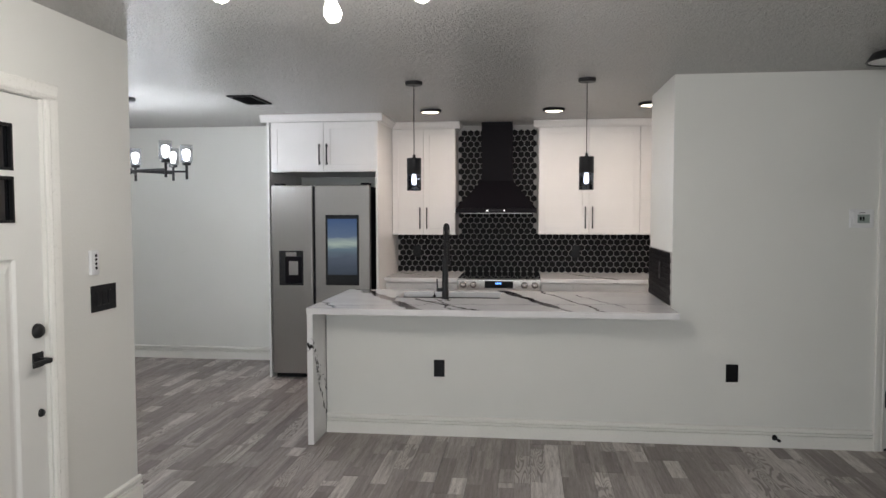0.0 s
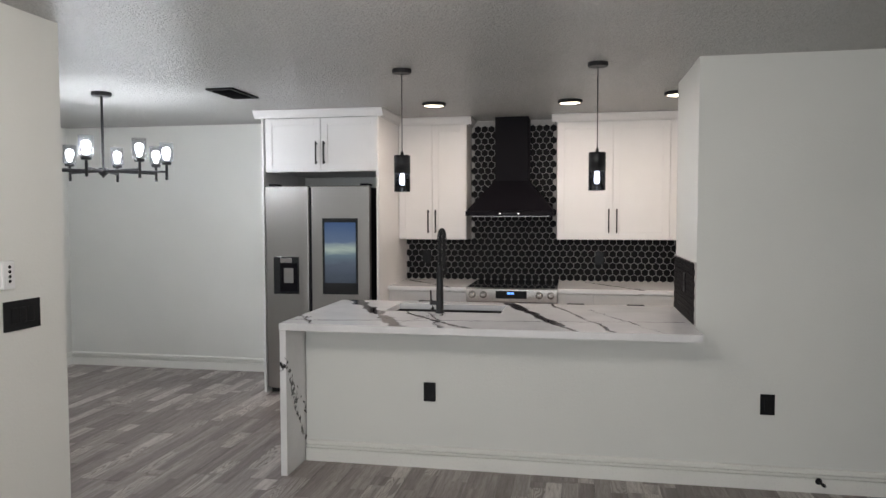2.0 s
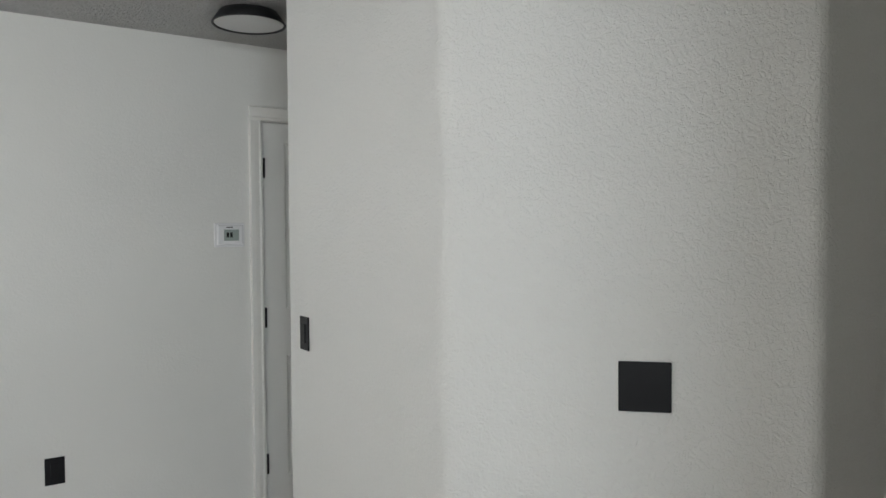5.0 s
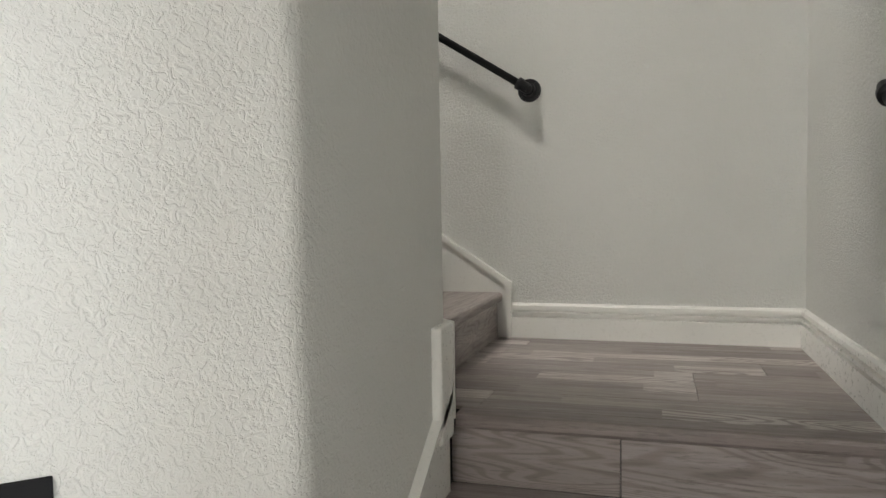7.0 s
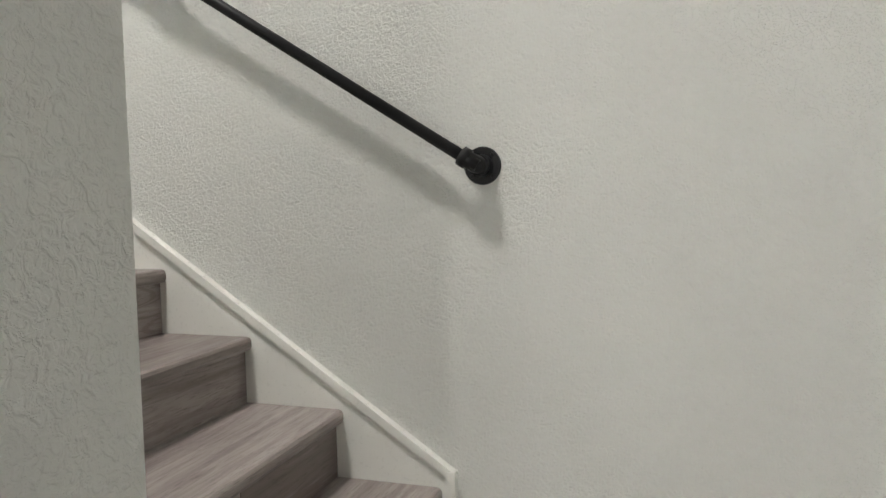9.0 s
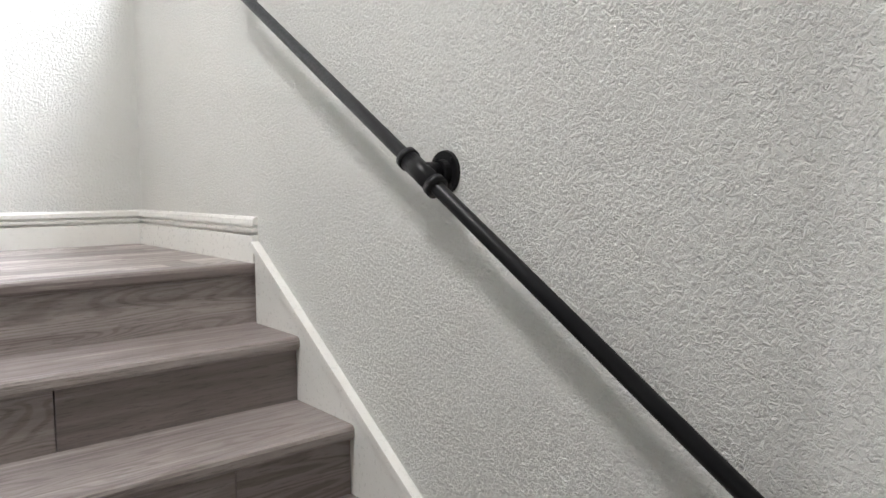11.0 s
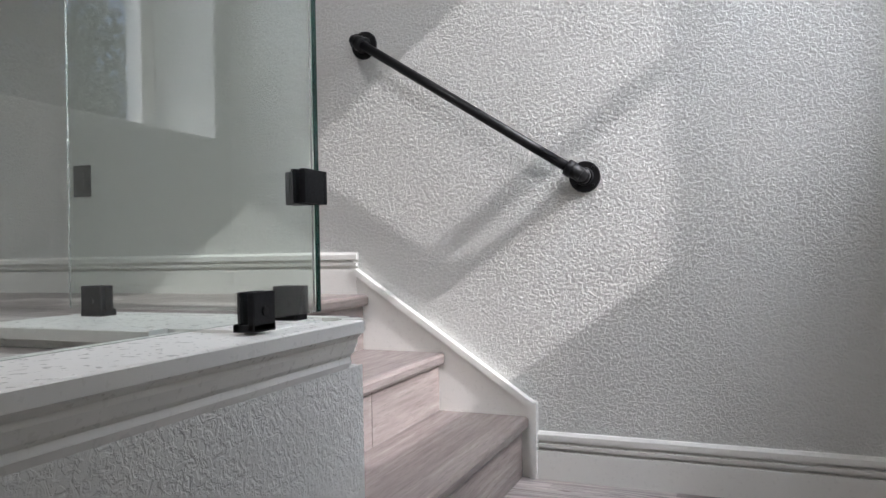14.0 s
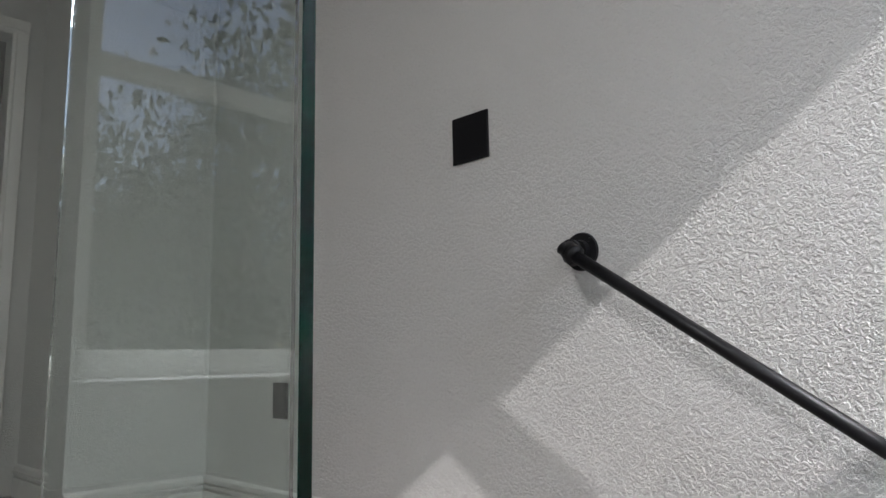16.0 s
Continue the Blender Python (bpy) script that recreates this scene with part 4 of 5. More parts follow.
# front door in the entry wall; local x runs along the wall towards the kitchen
fd = panel_door("door_front", "closed white front door with small panes and black hardware", (-1.538, 2.256, 0.012), 90, 0.900, 1.995,
                [(0.17, 0.20, 0.42, 1.325), (0.485, 0.20, 0.735, 1.325)],
                [(0.17, 1.478, 0.345, 1.658), (0.17, 1.69, 0.345, 1.872), (0.365, 1.478, 0.54, 1.658), (0.365, 1.69, 0.54, 1.872), (0.56, 1.478, 0.735, 1.658), (0.56, 1.69, 0.735, 1.872)])
part("deadbolt", lathe([(0.001, 0.026), (0.022, 0.024), (0.030, 0.014), (0.032, 0)], 24), M["black"], fd, "round black deadbolt", True).matrix_basis = pose(0.850, 0, 1.012, 90, 0, 0)
lv = part("lever_handle", boxes(((0.815, -0.008, 0.855), (0.880, 0, 0.920)), ((0.838, -0.050, 0.878), (0.858, -0.008, 0.898)), ((0.760, -0.062, 0.876), (0.862, -0.046, 0.896)), bevel=0.003), M["black"], fd, "square black lever handle")
part("lower_bolt", lathe([(0.001, 0.014), (0.014, 0.012), (0.018, 0)], 18), M["black"], fd, "small round black bolt", True).matrix_basis = pose(0.860, 0, 0.655, 90, 0, 0)
casing("trim_front_door", 2.245, 3.168, 2.012, Matrix.Translation((-1.52, 0, 0)) @ pose(0, 0, 0, 0, 0, 90), "white moulded casing round the front door")
structure("trim_front_jamb", boxes(((-1.66, 2.245, 0), (-1.522, 2.254, 2.012)), ((-1.66, 3.158, 0), (-1.522, 3.167, 2.012)), ((-1.66, 2.245, 2.010), (-1.522, 3.167, 2.022)), ((-1.66, 2.254, 0), (-1.60, 3.158, 0.010))), M["trim"], "white door jamb")
# solid black block added behind the front door, hidden by its opaque panes
structure("entry_porch_wall", box((-3.0, 1.9, 0), (-1.70, 3.6, 2.41)), M["matt"], "unseen black block closing off the outside of the front door")
casing("trim_upper_door", 3.795, 4.60, 4.815, Matrix.Translation((0.75, 0, 0)) @ pose(0, 0, 0, 0, 0, 90), "white moulded casing round the upper doorway", Z3)

# living-room window behind the entry, and the stairwell window
win = tagged(new("window_living"), "white framed living-room window", "window", kind="structure")
part("window_frame", boxes(((-0.85, -3.10, 0.9), (-0.80, -3.03, 2.1)), ((1.20, -3.10, 0.9), (1.25, -3.03, 2.1)), ((-0.80, -3.10, 0.9), (1.20, -3.03, 0.95)), ((-0.80, -3.10, 2.05), (1.20, -3.03, 2.1)), ((0.175, -3.10, 0.95), (0.225, -3.03, 2.05))), M["trim"], win)
for a, b in ((-0.80, 0.175), (0.225, 1.20)):
    p = part("pane", box((a, -3.068, 0.95), (b, -3.063, 2.05)), M["shade_glass"], win)
    p.visible_shadow = False
win = tagged(new("window_stair"), "white double-hung window high in the stair wall", "window", kind="structure")
FX0, FX1 = 5.17, 5.24
fr = boxes(((FX0, WY0, WZ0), (FX1, WY0 + 0.035, WZ1)), ((FX0, WY1 - 0.058, WZ0), (FX1, WY1, WZ1)), ((FX0, WY0 + 0.035, WZ1 - 0.035), (FX1, WY1 - 0.058, WZ1)), ((FX0, WY0 + 0.035, WZ0), (FX1, WY1 - 0.058, WZ0 + 0.075)), bevel=0.002)
part("window_frame", fr, M["trim"], win)
part("meeting_rail", box((FX0 + 0.01, WY0 + 0.036, 3.985), (FX1 - 0.01, WY1 - 0.059, 4.03), 0.003), M["trim"], win)
part("window_sill", box((4.918, WY0 + 0.001, WZ0 + 0.001), (FX0 - 0.001, WY1 - 0.001, WZ0 + 0.012), 0.003), M["trim"], win)
for a, b in ((WZ0 + 0.075, 3.985), (4.03, WZ1 - 0.035)):
    p = part("pane", box((5.200, WY0 + 0.035, a), (5.205, WY1 - 0.058, b)), M["shade_glass"], win)
    p.visible_shadow = False

# ---- kitchen ----


def shaker(name, w, h, parent, at, t=0.020, stile=0.058, handle=None, drawer=False):
    """A shaker door, front at local y = 0, lower left corner at at."""
    bm = boxes(((0, 0, 0), (stile, t, h)), ((w - stile, 0, 0), (w, t, h)), ((stile, 0, 0), (w - stile, t, stile)), ((stile, 0, h - stile), (w - stile, t, h)), bevel=0.0012)
    d = part(name, bm, M["cabinet"], parent)
    d.location = at
    part("inset_panel", box((stile, 0.008, stile), (w - stile, t - 0.002, h - stile)), M["cabinet"], d)
    if handle:
        hx, hz, length, upright = handle
        bm = bmesh.new()
        if upright:
            add_box(bm, (hx - 0.006, -0.036, hz), (hx + 0.006, -0.024, hz + length), 0.002)
            for z in (hz + 0.012, hz + length - 0.024):
                add_box(bm, (hx - 0.005, -0.025, z), (hx + 0.005, 0, z + 0.012))
        else:
            add_box(bm, (hx, -0.036, hz - 0.006), (hx + length, -0.024, hz + 0.006), 0.002)
            for x in (hx + 0.012, hx + length - 0.024):
                add_box(bm, (x, -0.025, hz - 0.005), (x + 0.012, 0, hz + 0.005))
        part("handle", bm, M["black"], d, "slim black bar handle")
    return d


CROWN = ((0, 0), (0.012, 0), (0.018, 0.018), (0.040, 0.046), (0.048, 0.052), (0.048, 0.064), (0, 0.064))


def crown(parent, x0, x1, y, z, y_back=None):
    bm = bmesh.new()
    add_prism(bm, [(y - d, z + h) for d, h in CROWN], "x", x0 - 0.048, x1 + 0.048)
    if y_back:
        for x, s in ((x0, -1), (x1, 1)):
            add_prism(bm, [(x + s * d, z + h) for d, h in CROWN], "y", y, y_back)
    part("crown_moulding", bm, M["cabinet"], parent)


def wall_cabinet(label, x0, x1, y, yb, z0, z1, doors, stile=0.058, handle_low=True, filler=0.0, hl=0.21):
    top = thing("wall_cabinet", (0, 0, 0), label, "cabinet", "white shaker wall cabinets")
    part("body", box((x0, y + 0.021, z0), (x1 + filler, yb, z1)), M["cabinet"], top)
    w = (x1 - x0 - 0.004 * (doors + 1)) / doors
    for k in range(doors):
        x = x0 + 0.004 + k * (w + 0.004)
        hx = w - 0.032 if k == 0 else 0.032
        shaker("door", w, z1 - z0 - 0.010, top, (x, y, z0 + 0.005), handle=(hx, 0.055, hl, True), stile=stile)
    return top


CB = 7.31
c1 = wall_cabinet("narrow white shaker wall cabinet beside the refrigerator panel", -0.80, -0.170, CB, 7.64, 1.305, 2.345, 2)
part("filler", box((-0.822, CB + 0.004, 1.305), (-0.801, 7.64, 2.345)), M["cabinet"], c1)
crown(c1, -0.80, -0.170, CB, 2.345, 7.64)
c2 = wall_cabinet("wide white shaker wall cabinet beside the black hood", 0.640, 1.600, CB, 7.64, 1.310, 2.345, 2)
part("filler", box((1.601, CB + 0.004, 1.310), (2.295, 7.64, 2.345)), M["cabinet"], c2)
crown(c2, 0.640, 2.24, CB, 2.345, 7.64)
c3 = wall_cabinet("white shaker cabinet above the refrigerator", -1.79, -0.80, 6.62, 7.64, 1.895, 2.345, 2, hl=0.19)
crown(c3, -1.83, -0.80, 6.62, 2.345, 7.64)
for x in (-1.834, -0.822):
    t = thing("cabinet_panel", (x, 6.64, 0), "tall white end panel beside the refrigerator", "cabinet panel")
    part("board", box((0, 0, 0), (0.020 if x < -1 else 0.0215, 0.99 if x > -1 else 0.755, 1.894 if x > -1 else 2.344)), M["cabinet"], t)


def base_cabinet(label, x0, x1, y, yb, fronts):
    top = thing("base_cabinet", (0, 0, 0), label, "cabinet", "white shaker base cabinets")
    part("body", box((x0, y + 0.021, 0.10), (x1, yb, 0.875)), M["cabinet"], top)
    part("toe_kick", box((x0, y + 0.07, 0), (x1, yb, 0.10)), M["matt"], top)
    w = (x1 - x0) / fronts
    for k in range(fronts):
        xx = x0 + w * k + 0.003
        shaker("drawer", w - 0.006, 0.15, top, (xx, y, 0.715), stile=0.035, handle=(w / 2 - 0.07, 0.075, 0.14, False))
        shaker("door", w - 0.006, 0.60, top, (xx, y, 0.108), handle=(0.03, 0.40, 0.17, True))
    return top


base_cabinet("white shaker base cabinet between refrigerator and range", -0.798, -0.112, 6.93, 7.62, 1)
base_cabinet("narrow white shaker base cabinet beside the range", 0.662, 0.95, 6.93, 7.62, 1)
base_cabinet("white shaker base cabinet below the back counter", 0.952, 2.29, 6.93, 7.62, 2)
for x0, x1, say in ((-0.80, -0.110, "short white veined quartz counter beside the range"), (0.660, 2.295, "long white veined quartz back counter")):
    t = tagged(link("countertop", box((x0, 6.90, 0.878), (x1, 7.635, 0.915), 0.003), M["quartz_back"]), say, "countertop")

# hexagonal tile backsplash
grout = structure("backsplash", boxes(((-0.800, 7.632, 0.915), (2.295, 7.639, 1.312)), ((-0.168, 7.632, 1.312), (0.638, 7.639, 2.405))), M["grout"], "black hexagon tile backsplash with pale grout")
HEX_W, HEX_G = 0.0640, 0.0050
R_HEX = (HEX_W - HEX_G) / math.sqrt(3)


def hex_mesh(name, r, t):
    bm = bmesh.new()
    rings = []
    for rr, d in ((r, 0), (r, -t * 0.6), (r * 0.94, -t)):
        rings.append([bm.verts.new((rr * math.sin(radians(60 * k)), d, rr * math.cos(radians(60 * k)))) for k in range(6)])
    for a, b in zip(rings, rings[1:]):
        for k in range(6):
            bm.faces.new((a[k], a[(k + 1) % 6], b[(k + 1) % 6], b[k]))
    bm.faces.new(rings[-1])
    bmesh.ops.recalc_face_normals(bm, faces=bm.faces)
    me = bpy.data.meshes.new(name)
    bm.to_mesh(me)
    bm.free()
    me.materials.append(M["tile"])
    return me


tile_mesh = hex_mesh("tile", R_HEX, 0.006)
spots = []
row = 0
z = 0.945
pitch = HEX_W * math.sqrt(3) / 2
while z < 2.40:
    x = -0.78 + (HEX_W / 2 if row % 2 else 0)
    while x < 2.27:
        low = z < 1.29
        mid = -0.145 < x < 0.615 and z < 2.385
        if low or mid:
            spots.append((x, z))
        x += HEX_W
    row += 1
    z += pitch
spots.sort(key=lambda p: (abs(p[0] - 0.235) > 0.42, abs(p[0] - 0.235) + 0.3 * p[1]))
rest_v, rest_f = [], []
for i, (x, z) in enumerate(spots):
    if i < 290:
        o = new("tile", tile_mesh)
        o.parent = grout
        o.location = (x, 7.632, z)
    else:
        base = len(rest_v)
        rest_v += [(x + v.co.x, 7.632 + v.co.y, z + v.co.z) for v in tile_mesh.vertices]
        rest_f += [[base + k for k in p.vertices] for p in tile_mesh.polygons]
me = bpy.data.meshes.new("tiles_rest")
me.from_pydata(rest_v, [], rest_f)
me.materials.append(M["tile"])
o = new("tiles", me)
o.parent = grout
tagged(o, "black hexagon tiles", kind="stuff")

side = structure("backsplash_side", box((1.468, 5.105, 0.908), (1.4745, 5.955, 1.265)), M["grout"], "black hexagon tile on the wall end")
small = hex_mesh("tile_small", R_HEX * 0.62, 0.005)
row, z = 0, 0.93
while z < 1.25:
    y = 5.13 + (HEX_W * 0.31 if row % 2 else 0)
    while y < 5.94:
        o = new("tile", small)
        o.parent = side
        o.matrix_basis = pose(1.468, y, z, 0, 0, -90)
        y += HEX_W * 0.62
    row += 1
    z += pitch * 0.62
plate("outlet", (1.462, 5.445, 1.12), (-1, 0), 0.074, 0.118, "black outlet set in the side tiles", "outlet", ["outlet"])
plate("outlet", (-0.60, 7.624, 1.13), (0, -1), 0.078, 0.120, "black outlet set in the hexagon tiles", "outlet", ["outlet"])
plate("outlet", (1.02, 7.624, 1.13), (0, -1), 0.078, 0.120, "black outlet set in the hexagon tiles", "outlet", ["outlet"])


def range_hood():
    top = thing("range_hood", (0.235, 7.63, 0), "black pyramid chimney range hood", "range hood")
    part("chimney", box((-0.150, -0.28, 1.82), (0.150, 0, CEIL - 0.002), 0.002), M["hood"], top)
    bm = bmesh.new()
    rings = []
    lo = [bm.verts.new(c) for c in ((-0.38, -0.50, 1.565), (0.38, -0.50, 1.565), (0.38, 0, 1.565), (-0.38, 0, 1.565))]
    hi = [bm.verts.new(c) for c in ((-0.155, -0.285, 1.835), (0.155, -0.285, 1.835), (0.155, 0, 1.835), (-0.155, 0, 1.835))]
    for k in range(4):
        bm.faces.new((lo[k], lo[(k + 1) % 4], hi[(k + 1) % 4], hi[k]))
    bm.faces.new(lo[::-1])
    bm.faces.new(hi)
    part("canopy", bm, M["hood"], top)
    part("rim", box((-0.385, -0.505, 1.520), (0.385, 0, 1.564), 0.002), M["hood"], top)
    for k in range(6):
        part("button", box((-0.09 + 0.032 * k, -0.508, 1.537), (-0.072 + 0.032 * k, -0.504, 1.547)), M["steel_bright"] if k in (0, 5) else M["plate"], top)
    part("filter", box((-0.34, -0.46, 1.514), (0.34, -0.04, 1.520)), M["steel"], top)


range_hood()


def kitchen_range():
    top = thing("range", (0.275, 6.88, 0), "stainless slide-in range with black glass cooktop", "range")
    w = 0.381
    part("body", box((-w, 0.03, 0.02), (w, 0.74, 0.895), 0.003), M["steel"], top)
    part("cooktop", box((-w, 0.02, 0.896), (w, 0.745, 0.920), 0.003), M["dark_glass"], top, "black glass cooktop")
    bm = prism([(0.0, 0.80), (0.05, 0.80), (0.05, 0.918), (0.022, 0.918), (0.0, 0.905)], "x", -w, w)
    panel = part("control_panel", bm, M["steel_bright"], top)
    part("display", box((-0.13, -0.003, 0.828), (0.13, 0.0, 0.893)), M["dark_glass"], panel, "black touch display")
    part("clock_digits", boxes(((-0.030, -0.0045, 0.864), (-0.022, -0.0031, 0.880)), ((-0.016, -0.0045, 0.864), (-0.008, -0.0031, 0.880)), ((-0.001, -0.0045, 0.864), (0.007, -0.0031, 0.880)), ((0.013, -0.0045, 0.864), (0.021, -0.0031, 0.880))), M["lcd"], panel, "blue clock digits")
    for x in (-0.33, -0.235, 0.235, 0.33):
        k = part("knob", lathe([(0.030, 0), (0.030, 0.006), (0.023, 0.010), (0.021, 0.032), (0.018, 0.036), (0.001, 0.036)], 22), M["steel_bright"], top, "round steel knob", True)
        k.matrix_basis = pose(x, -0.001, 0.858, 90, 0, 0)
    part("oven_door", box((-w + 0.004, -0.012, 0.20), (w - 0.004, 0.03, 0.79), 0.004), M["steel"], top)
    part("oven_window", box((-0.28, -0.0145, 0.33), (0.28, -0.012, 0.66)), M["dark_glass"], top)
    h = rod((-0.32, -0.055, 0.74), (0.32, -0.055, 0.74), 0.011)
    for x in (-0.29, 0.29):
        add_rod(h, (x, -0.055, 0.74), (x, -0.010, 0.74), 0.008)
    part("oven_handle", h, M["steel_bright"], top)
    part("drawer", box((-w + 0.004, -0.010, 0.06), (w - 0.004, 0.03, 0.19), 0.004), M["steel"], top)


kitchen_range()


def refrigerator():
    top = thing("refrigerator", (-1.782, 6.585, 0), "stainless side-by-side refrigerator with dispenser and lit screen", "refrigerator")
    W, H = 0.916, 1.775
    part("case", box((0.004, 0.075, 0.03), (W - 0.004, 0.86, H - 0.015), 0.004), M["hood"], top, "dark grey case")
    mid = 0.386
    left = part("freezer_door", box((0, 0, 0.055), (mid, 0.066, H), 0.010), M["steel"], top)
    right = part("fridge_door", box((mid + 0.024, 0, 0.055), (W, 0.066, H), 0.010), M["steel"], top)
    part("door_gap", box((mid - 0.001, 0.018, 0.06), (mid + 0.025, 0.074, H - 0.01)), M["matt"], top)
    rec = part("dispenser", box((0.072, -0.004, 0.865), (0.298, 0.002, 1.180), 0.002), M["dark_glass"], left, "black water dispenser")
    part("dispenser_light", box((0.135, -0.006, 1.130), (0.235, -0.003, 1.168), 0.002), M["steel"], left)
    part("dispenser_back", box((0.130, -0.0055, 0.885), (0.285, -0.0038, 1.125)), M["hood"], left)
    part("paddle", box((0.165, -0.009, 0.960), (0.250, -0.0056, 1.085), 0.002), M["steel"], left)
    scr = part("screen_frame", box((0.508, -0.003, 0.870), (0.815, 0.002, 1.505), 0.002), M["dark_glass"], right, "black touch screen")
    part("picture", box((0.528, -0.0045, 0.965), (0.797, -0.0031, 1.470)), M["screen"], right, "seascape picture on the screen")
    for x in (0.02, W - 0.09):
        part("hinge_cover", box((x, 0.03, H + 0.0005), (x + 0.07, 0.16, H + 0.018), 0.004), M["hood"], top)
    for x in (0.10, W - 0.10):
        part("foot", rod((x, 0.14, 0), (x, 0.14, 0.035), 0.03), M["matt"], top)
    part("kick_grille", box((0.02, 0.05, 0.012), (W - 0.02, 0.08, 0.052)), M["matt"], top)


refrigerator()

# peninsula
PX0, PX1, PY0, PY1, PZ = -0.893, 1.466, 4.800, 5.965, 0.905
bm = boxes(((PX0, PY0, PZ - 0.040), (PX1, 5.435, PZ)), ((PX0, 5.835, PZ - 0.040), (PX1, PY1, PZ)), ((PX0, 5.435, PZ - 0.040), (-0.425, 5.835, PZ)), ((0.338, 5.435, PZ - 0.040), (PX1, 5.835, PZ)))
bmesh.ops.remove_doubles(bm, verts=bm.verts, dist=0.0001)
tagged(link("peninsula_counter", bm, M["quartz"]), "white quartz peninsula counter with bold dark veins", "countertop")
tagged(link("waterfall_panel", box((PX0 + 0.002, PY0 + 0.002, 0), (PX0 + 0.042, PY1 - 0.002, PZ - 0.0405), 0.002), M["quartz_side"]), "white veined quartz waterfall end panel", "countertop")
t = thing("base_cabinet", (0, 0, 0), "white peninsula base cabinet facing the kitchen", "cabinet", "white shaker base cabinets")
part("body", boxes(((-0.849, 5.222, 0), (1.47, 5.42, 0.862)), ((-0.849, 5.42, 0), (1.47, 5.92, 0.62)), ((-0.849, 5.42, 0.62), (-0.44, 5.92, 0.862)), ((0.36, 5.42, 0.62), (1.47, 5.92, 0.862)), ((-0.44, 5.85, 0.62), (0.36, 5.92, 0.862))), M["cabinet"], t)


def sink():
    top = thing("sink", (-0.0435, 5.635, 0.0), "black undermount workstation sink in the counter", "sink")
    w, d, z0, z1 = 0.388, 0.205, 0.66, 0.866
    bm = bmesh.new()
    rings = []
    for rw, rd, z in ((w + 0.012, d + 0.012, z1), (w, d, z1), (w - 0.006, d - 0.006, z0 + 0.015), (w - 0.025, d - 0.025, z0)):
        rings.append([bm.verts.new(c) for c in ((-rw, -rd, z), (rw, -rd, z), (rw, rd, z), (-rw, rd, z))])
    for a, b in zip(rings, rings[1:]):
        for k in range(4):
            bm.faces.new((a[k], a[(k + 1) % 4], b[(k + 1) % 4], b[k]))
    bm.faces.new(rings[-1])
    part("basin", bm, M["black"], top)
    part("drain", lathe([(0.045, 0.004), (0.040, 0.006), (0.001, 0.003)], 24, (0, 0, z0)), M["steel"], top)


sink()


def faucet():
    top = thing("faucet", (-0.048, 5.385, PZ), "tall black spring pull-down kitchen faucet", "faucet")
    part("base", lathe([(0.030, 0), (0.030, 0.006), (0.025, 0.012), (0.0235, 0.10), (0.020, 0.28), (0.018, 0.30), (0.001, 0.30)], 22), M["black"], top, smooth=True)
    arch = [(0, 0.0, 0.29)]
    for k in range(15):
        a = math.pi * k / 14
        arch.append((0.0, 0.075 - 0.075 * math.cos(a), 0.44 + 0.085 * math.sin(a)))
    arch.append((0, 0.150, 0.36))
    part("hose", tube(arch, 0.0085, 10), M["black"], top, smooth=True)
    coil = []
    pts = [Vector(p) for p in arch]
    turns = 34
    seg = 10
    lens = [0]
    for a, b in zip(pts, pts[1:]):
        lens.append(lens[-1] + (b - a).length)
    for i in range(turns * seg):
        s = lens[-1] * i / (turns * seg - 1)
        j = max(k for k in range(len(lens)) if lens[k] <= s + 1e-9)
        j = min(j, len(pts) - 2)
        f = (s - lens[j]) / (lens[j + 1] - lens[j])
        p = pts[j].lerp(pts[j + 1], f)
        d = (pts[j + 1] - pts[j]).normalized()
        n1 = Vector((1, 0, 0))
        n2 = d.cross(n1)
        an = 2 * math.pi * i / seg
        coil.append(p + n1 * 0.0165 * math.cos(an) + n2 * 0.0165 * math.sin(an))
    part("spring", tube(coil, 0.0028, 6), M["black"], top, "black open spring coil", True)
    part("spray_head", lathe([(0.001, 0.0), (0.022, 0.0), (0.022, 0.02), (0.016, 0.05), (0.015, 0.13), (0.001, 0.13)], 18, (0, 0.150, 0.235)), M["black"], top, smooth=True)
    bm = rod((0, 0.0, 0.27), (0, 0.150, 0.27), 0.006)
    add_rod(bm, (0, 0.150, 0.262), (0, 0.150, 0.282), 0.021, None, 20)
    part("holder_arm", bm, M["black"], top)
    bm = rod((-0.02, 0, 0.065), (-0.062, 0, 0.065), 0.014)
    add_rod(bm, (-0.056, 0, 0.06), (-0.060, 0.0, 0.145), 0.006, 0.005)
    part("lever", bm, M["black"], top)


faucet()

# ---- outside ----
structure("ground", box((-120, -120, -0.6), (120, 120, -0.25)), M["lawn"], "lawn around the house")


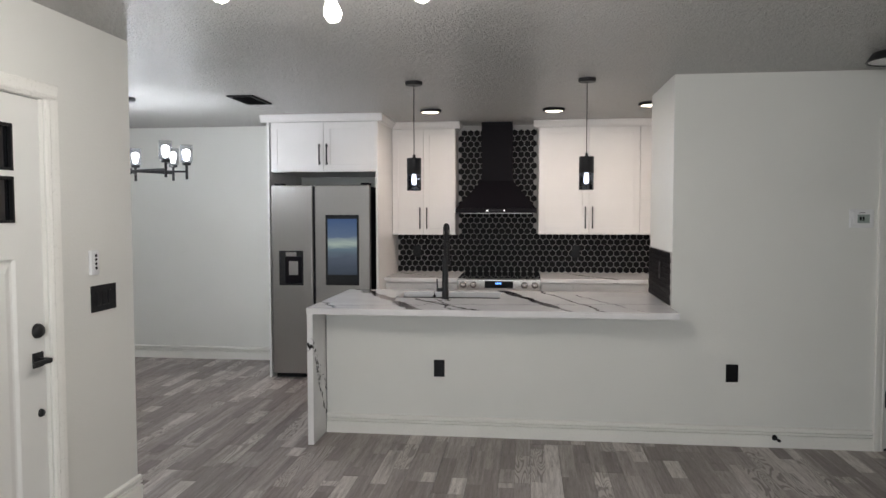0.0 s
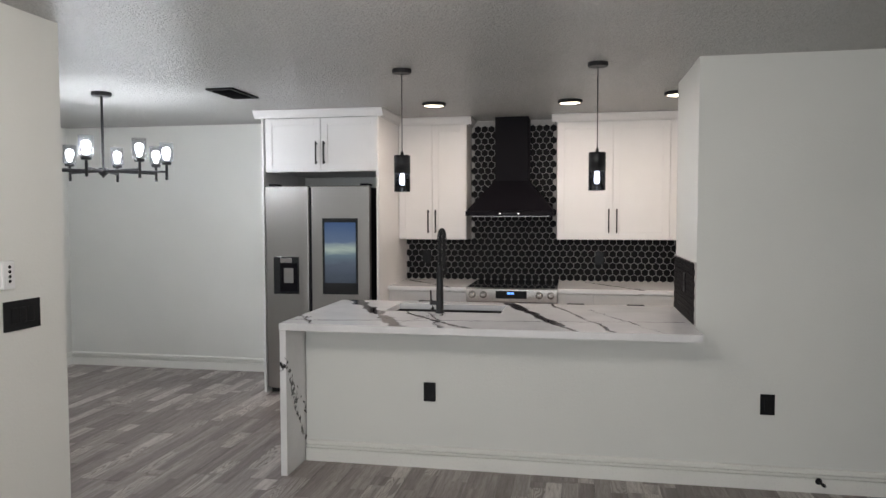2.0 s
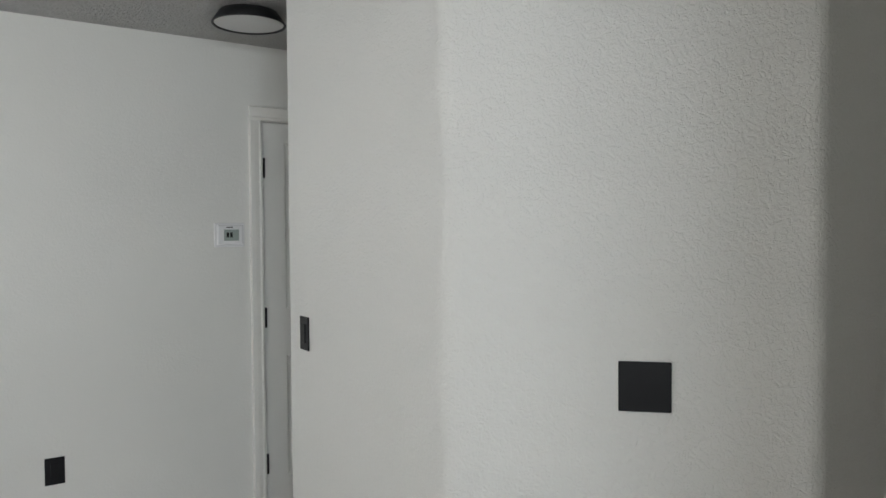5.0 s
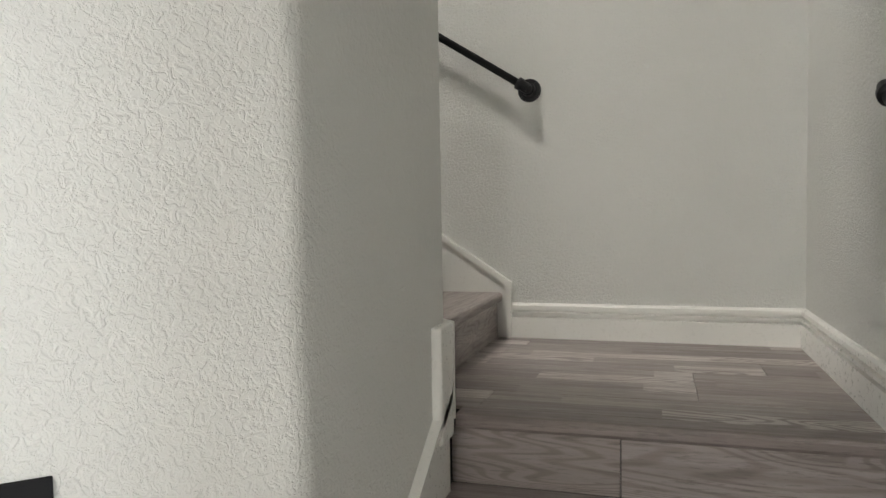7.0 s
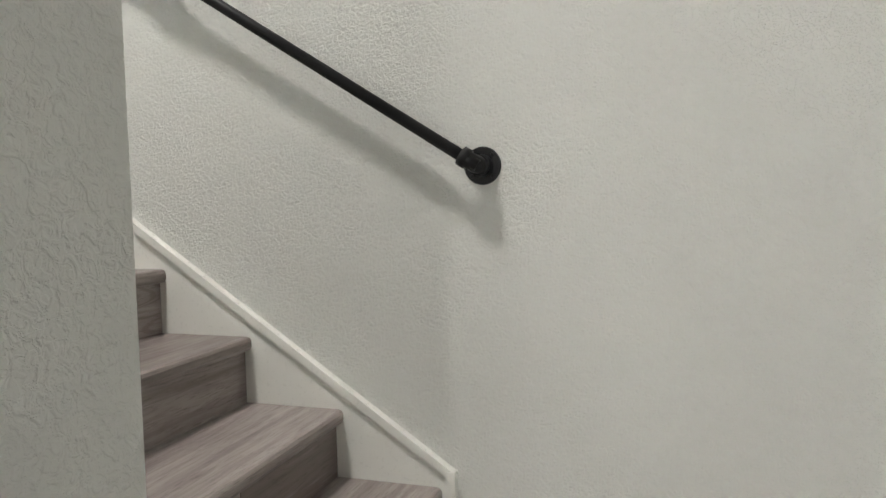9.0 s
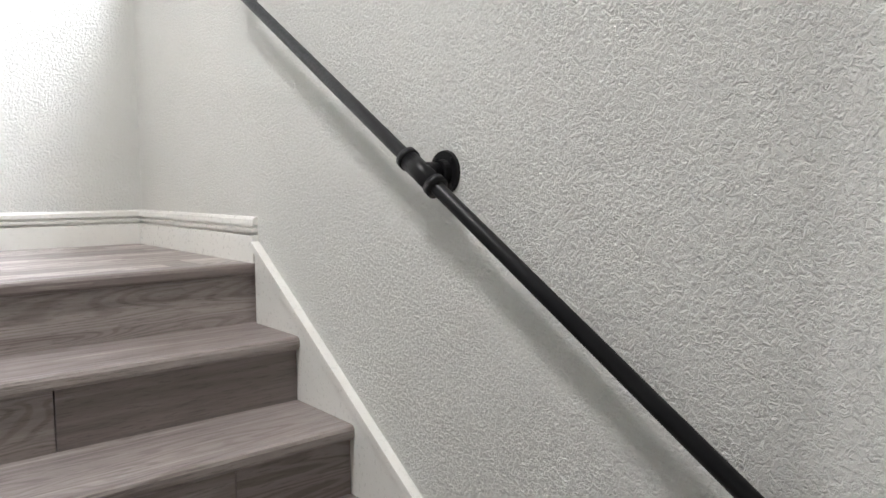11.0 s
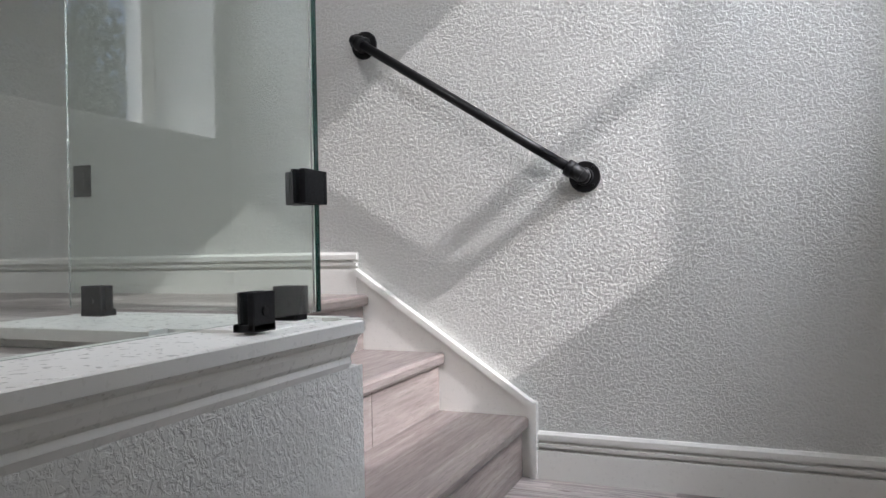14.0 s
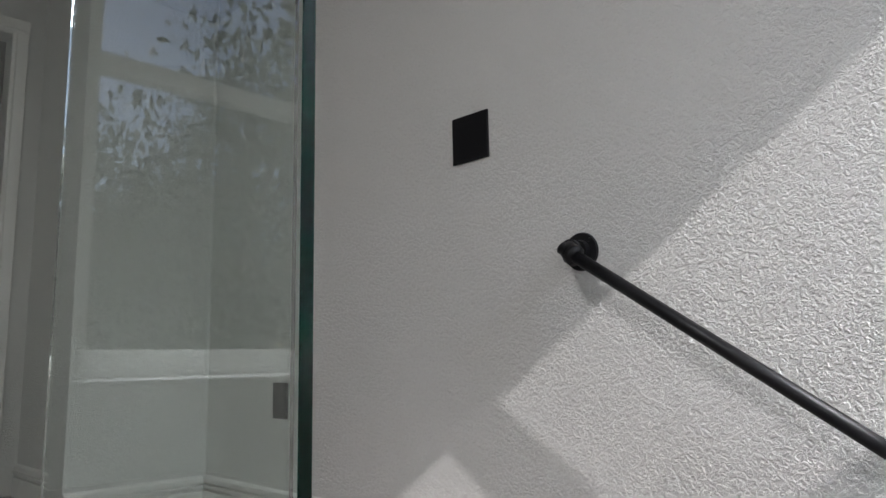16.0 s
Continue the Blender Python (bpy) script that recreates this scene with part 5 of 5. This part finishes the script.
def tree(x, y, h, spread, seed, count):
    rnd = random.Random(seed)
    top = thing("tree", (x, y, -0.25), "leafy green garden tree seen through the stair window", "tree", "garden trees")
    bm = bmesh.new()
    base = Vector((0, 0, 0))
    crotch = Vector((0.1, 0.05, h * 0.38))
    add_tube(bm, [base, base.lerp(crotch, 0.5) + Vector((0.05, 0.03, 0)), crotch], 0.16, 10)
    tips = []
    for k in range(9):
        a = 2 * math.pi * k / 9 + rnd.uniform(-0.3, 0.3)
        r = spread * rnd.uniform(0.45, 0.95)
        tip = Vector((r * math.cos(a), r * math.sin(a), h * rnd.uniform(0.45, 0.95)))
        mid = crotch.lerp(tip, 0.5) + Vector((0, 0, 0.25))
        add_rod(bm, crotch, mid, 0.075, 0.05, 8)
        add_rod(bm, mid, tip, 0.05, 0.015, 8)
        tips += [mid, tip, mid.lerp(tip, 0.5)]
        for j in range(3):
            t2 = mid.lerp(tip, rnd.uniform(0.2, 1)) + Vector((rnd.uniform(-0.7, 0.7), rnd.uniform(-0.7, 0.7), rnd.uniform(-0.3, 0.5)))
            add_rod(bm, mid, t2, 0.02, 0.008, 6)
            tips.append(t2)
    part("trunk", bm, M["bark"], top)
    vs, fs = [], []
    for i in range(count):
        c = rnd.choice(tips) + Vector((rnd.gauss(0, 0.38), rnd.gauss(0, 0.38), rnd.gauss(0, 0.30)))
        m = Euler((rnd.uniform(0, 6.3), rnd.uniform(0, 6.3), rnd.uniform(0, 6.3))).to_matrix()
        s = rnd.uniform(0.045, 0.095)
        b = len(vs)
        for p in ((-1, 0, 0), (-0.2, 0.42, 0.08), (1, 0, 0), (-0.2, -0.42, 0.08)):
            vs.append(c + m @ (Vector(p) * s))
        fs += [(b, b + 1, b + 2), (b, b + 2, b + 3)]
    me = bpy.data.meshes.new("crown")
    me.from_pydata(vs, [], fs)
    me.materials.append(M["leaf"])
    o = new("crown", me)
    o.parent = top
    tagged(o, kind="stuff")


tree(10.6, 7.3, 7.5, 2.8, 3, 15000)
tree(13.0, 4.2, 6.3, 2.3, 5, 13000)
tree(15.5, 10.8, 10.2, 3.2, 8, 8000)
tree(20.0, 1.6, 9.6, 3.2, 17, 10000)

# ---- floor boards, piece by piece ----


def board_field(parent, x0, x1, y0, y1, z, along, width, length, seed, keep=None, limit=300):
    """Boards with staggered ends; local x runs along the board."""
    rnd = random.Random(seed)
    made = 0
    lo, hi = (y0, y1) if along == "y" else (x0, x1)
    a, b = (x0, x1) if along == "y" else (y0, y1)
    c = a
    shapes = {}
    while c < b - 0.01:
        w = min(width, b - c)
        s = lo - rnd.uniform(0, length)
        while s < hi - 0.005:
            e = min(s + length, hi)
            s0 = max(s, lo)
            mid = (s0 + e) / 2
            px, py = (c + w / 2, mid) if along == "y" else (mid, c + w / 2)
            if e - s0 > 0.02 and (keep is None or keep(px, py, e - s0)):
                key = (round(e - s0, 3), round(w, 3))
                if key not in shapes:
                    L, h = key[0] / 2 - 0.0007, key[1] / 2 - 0.0007
                    bm = bmesh.new()
                    r0 = [bm.verts.new(p) for p in ((-L, -h, -0.008), (L, -h, -0.008), (L, h, -0.008), (-L, h, -0.008))]
                    r1 = [bm.verts.new(p) for p in ((-L, -h, -0.0012), (L, -h, -0.0012), (L, h, -0.0012), (-L, h, -0.0012))]
                    g = 0.0012
                    r2 = [bm.verts.new(p) for p in ((-L + g, -h + g, 0), (L - g, -h + g, 0), (L - g, h - g, 0), (-L + g, h - g, 0))]
                    for p, q in ((r0, r1), (r1, r2)):
                        for k in range(4):
                            bm.faces.new((p[k], p[(k + 1) % 4], q[(k + 1) % 4], q[k]))
                    bm.faces.new(r2)
                    bmesh.ops.recalc_face_normals(bm, faces=bm.faces)
                    me = bpy.data.meshes.new("plank")
                    bm.to_mesh(me)
                    bm.free()
                    me.materials.append(M["plank"])
                    shapes[key] = me
                o = new("plank", shapes[key])
                o.parent = parent
                o.matrix_basis = pose(px, py, z, 0, 0, 90 if along == "y" else 0)
                made += 1
            s += length
        c += width
    return made


def indoors(x, y, n):
    if x > 2.45 and y < 4.2:
        return False
    return True


field = tagged(new("floor_planks"), "grey-brown wood-look vinyl plank floor", kind="structure")
board_field(field, -4.30, 2.30, -3.0, 7.64, 0.0, "y", 0.180, 1.22, 11)
hall_field = tagged(new("floor_planks_hall"), "grey-brown wood-look vinyl plank floor", kind="structure")
board_field(hall_field, 2.30, 3.70, 1.52, 5.10, 0.0, "y", 0.180, 1.22, 12, keep=lambda x, y, n: True)
one = tagged(new("floor_landing_one"), "grey-brown wood-look plank landing", kind="structure")
board_field(one, NL + 0.071, 4.914, 1.521, 2.60, Z1, "y", 0.170, 1.22, 13)
two = tagged(new("floor_landing_two"), "grey-brown wood-look plank landing", kind="structure")
board_field(two, 3.88, 4.914, NA + RUN_UP * 6 + 0.071, 5.116, Z2, "x", 0.170, 1.0, 14)
up = tagged(new("floor_planks_upper"), "grey-brown wood-look plank floor of the upper hall", kind="structure")
board_field(up, 0.75, NB - 2 * RUN_TOP - 0.071, 2.48, 5.116, Z3, "x", 0.180, 1.22, 15)
edge_field = tagged(new("floor_planks_guard"), "grey-brown wood-look plank floor behind the glass guard", kind="structure")
board_field(edge_field, NB - 2 * RUN_TOP - 0.071, 3.735, 2.48, 3.893, Z3, "x", 0.180, 1.22, 16)
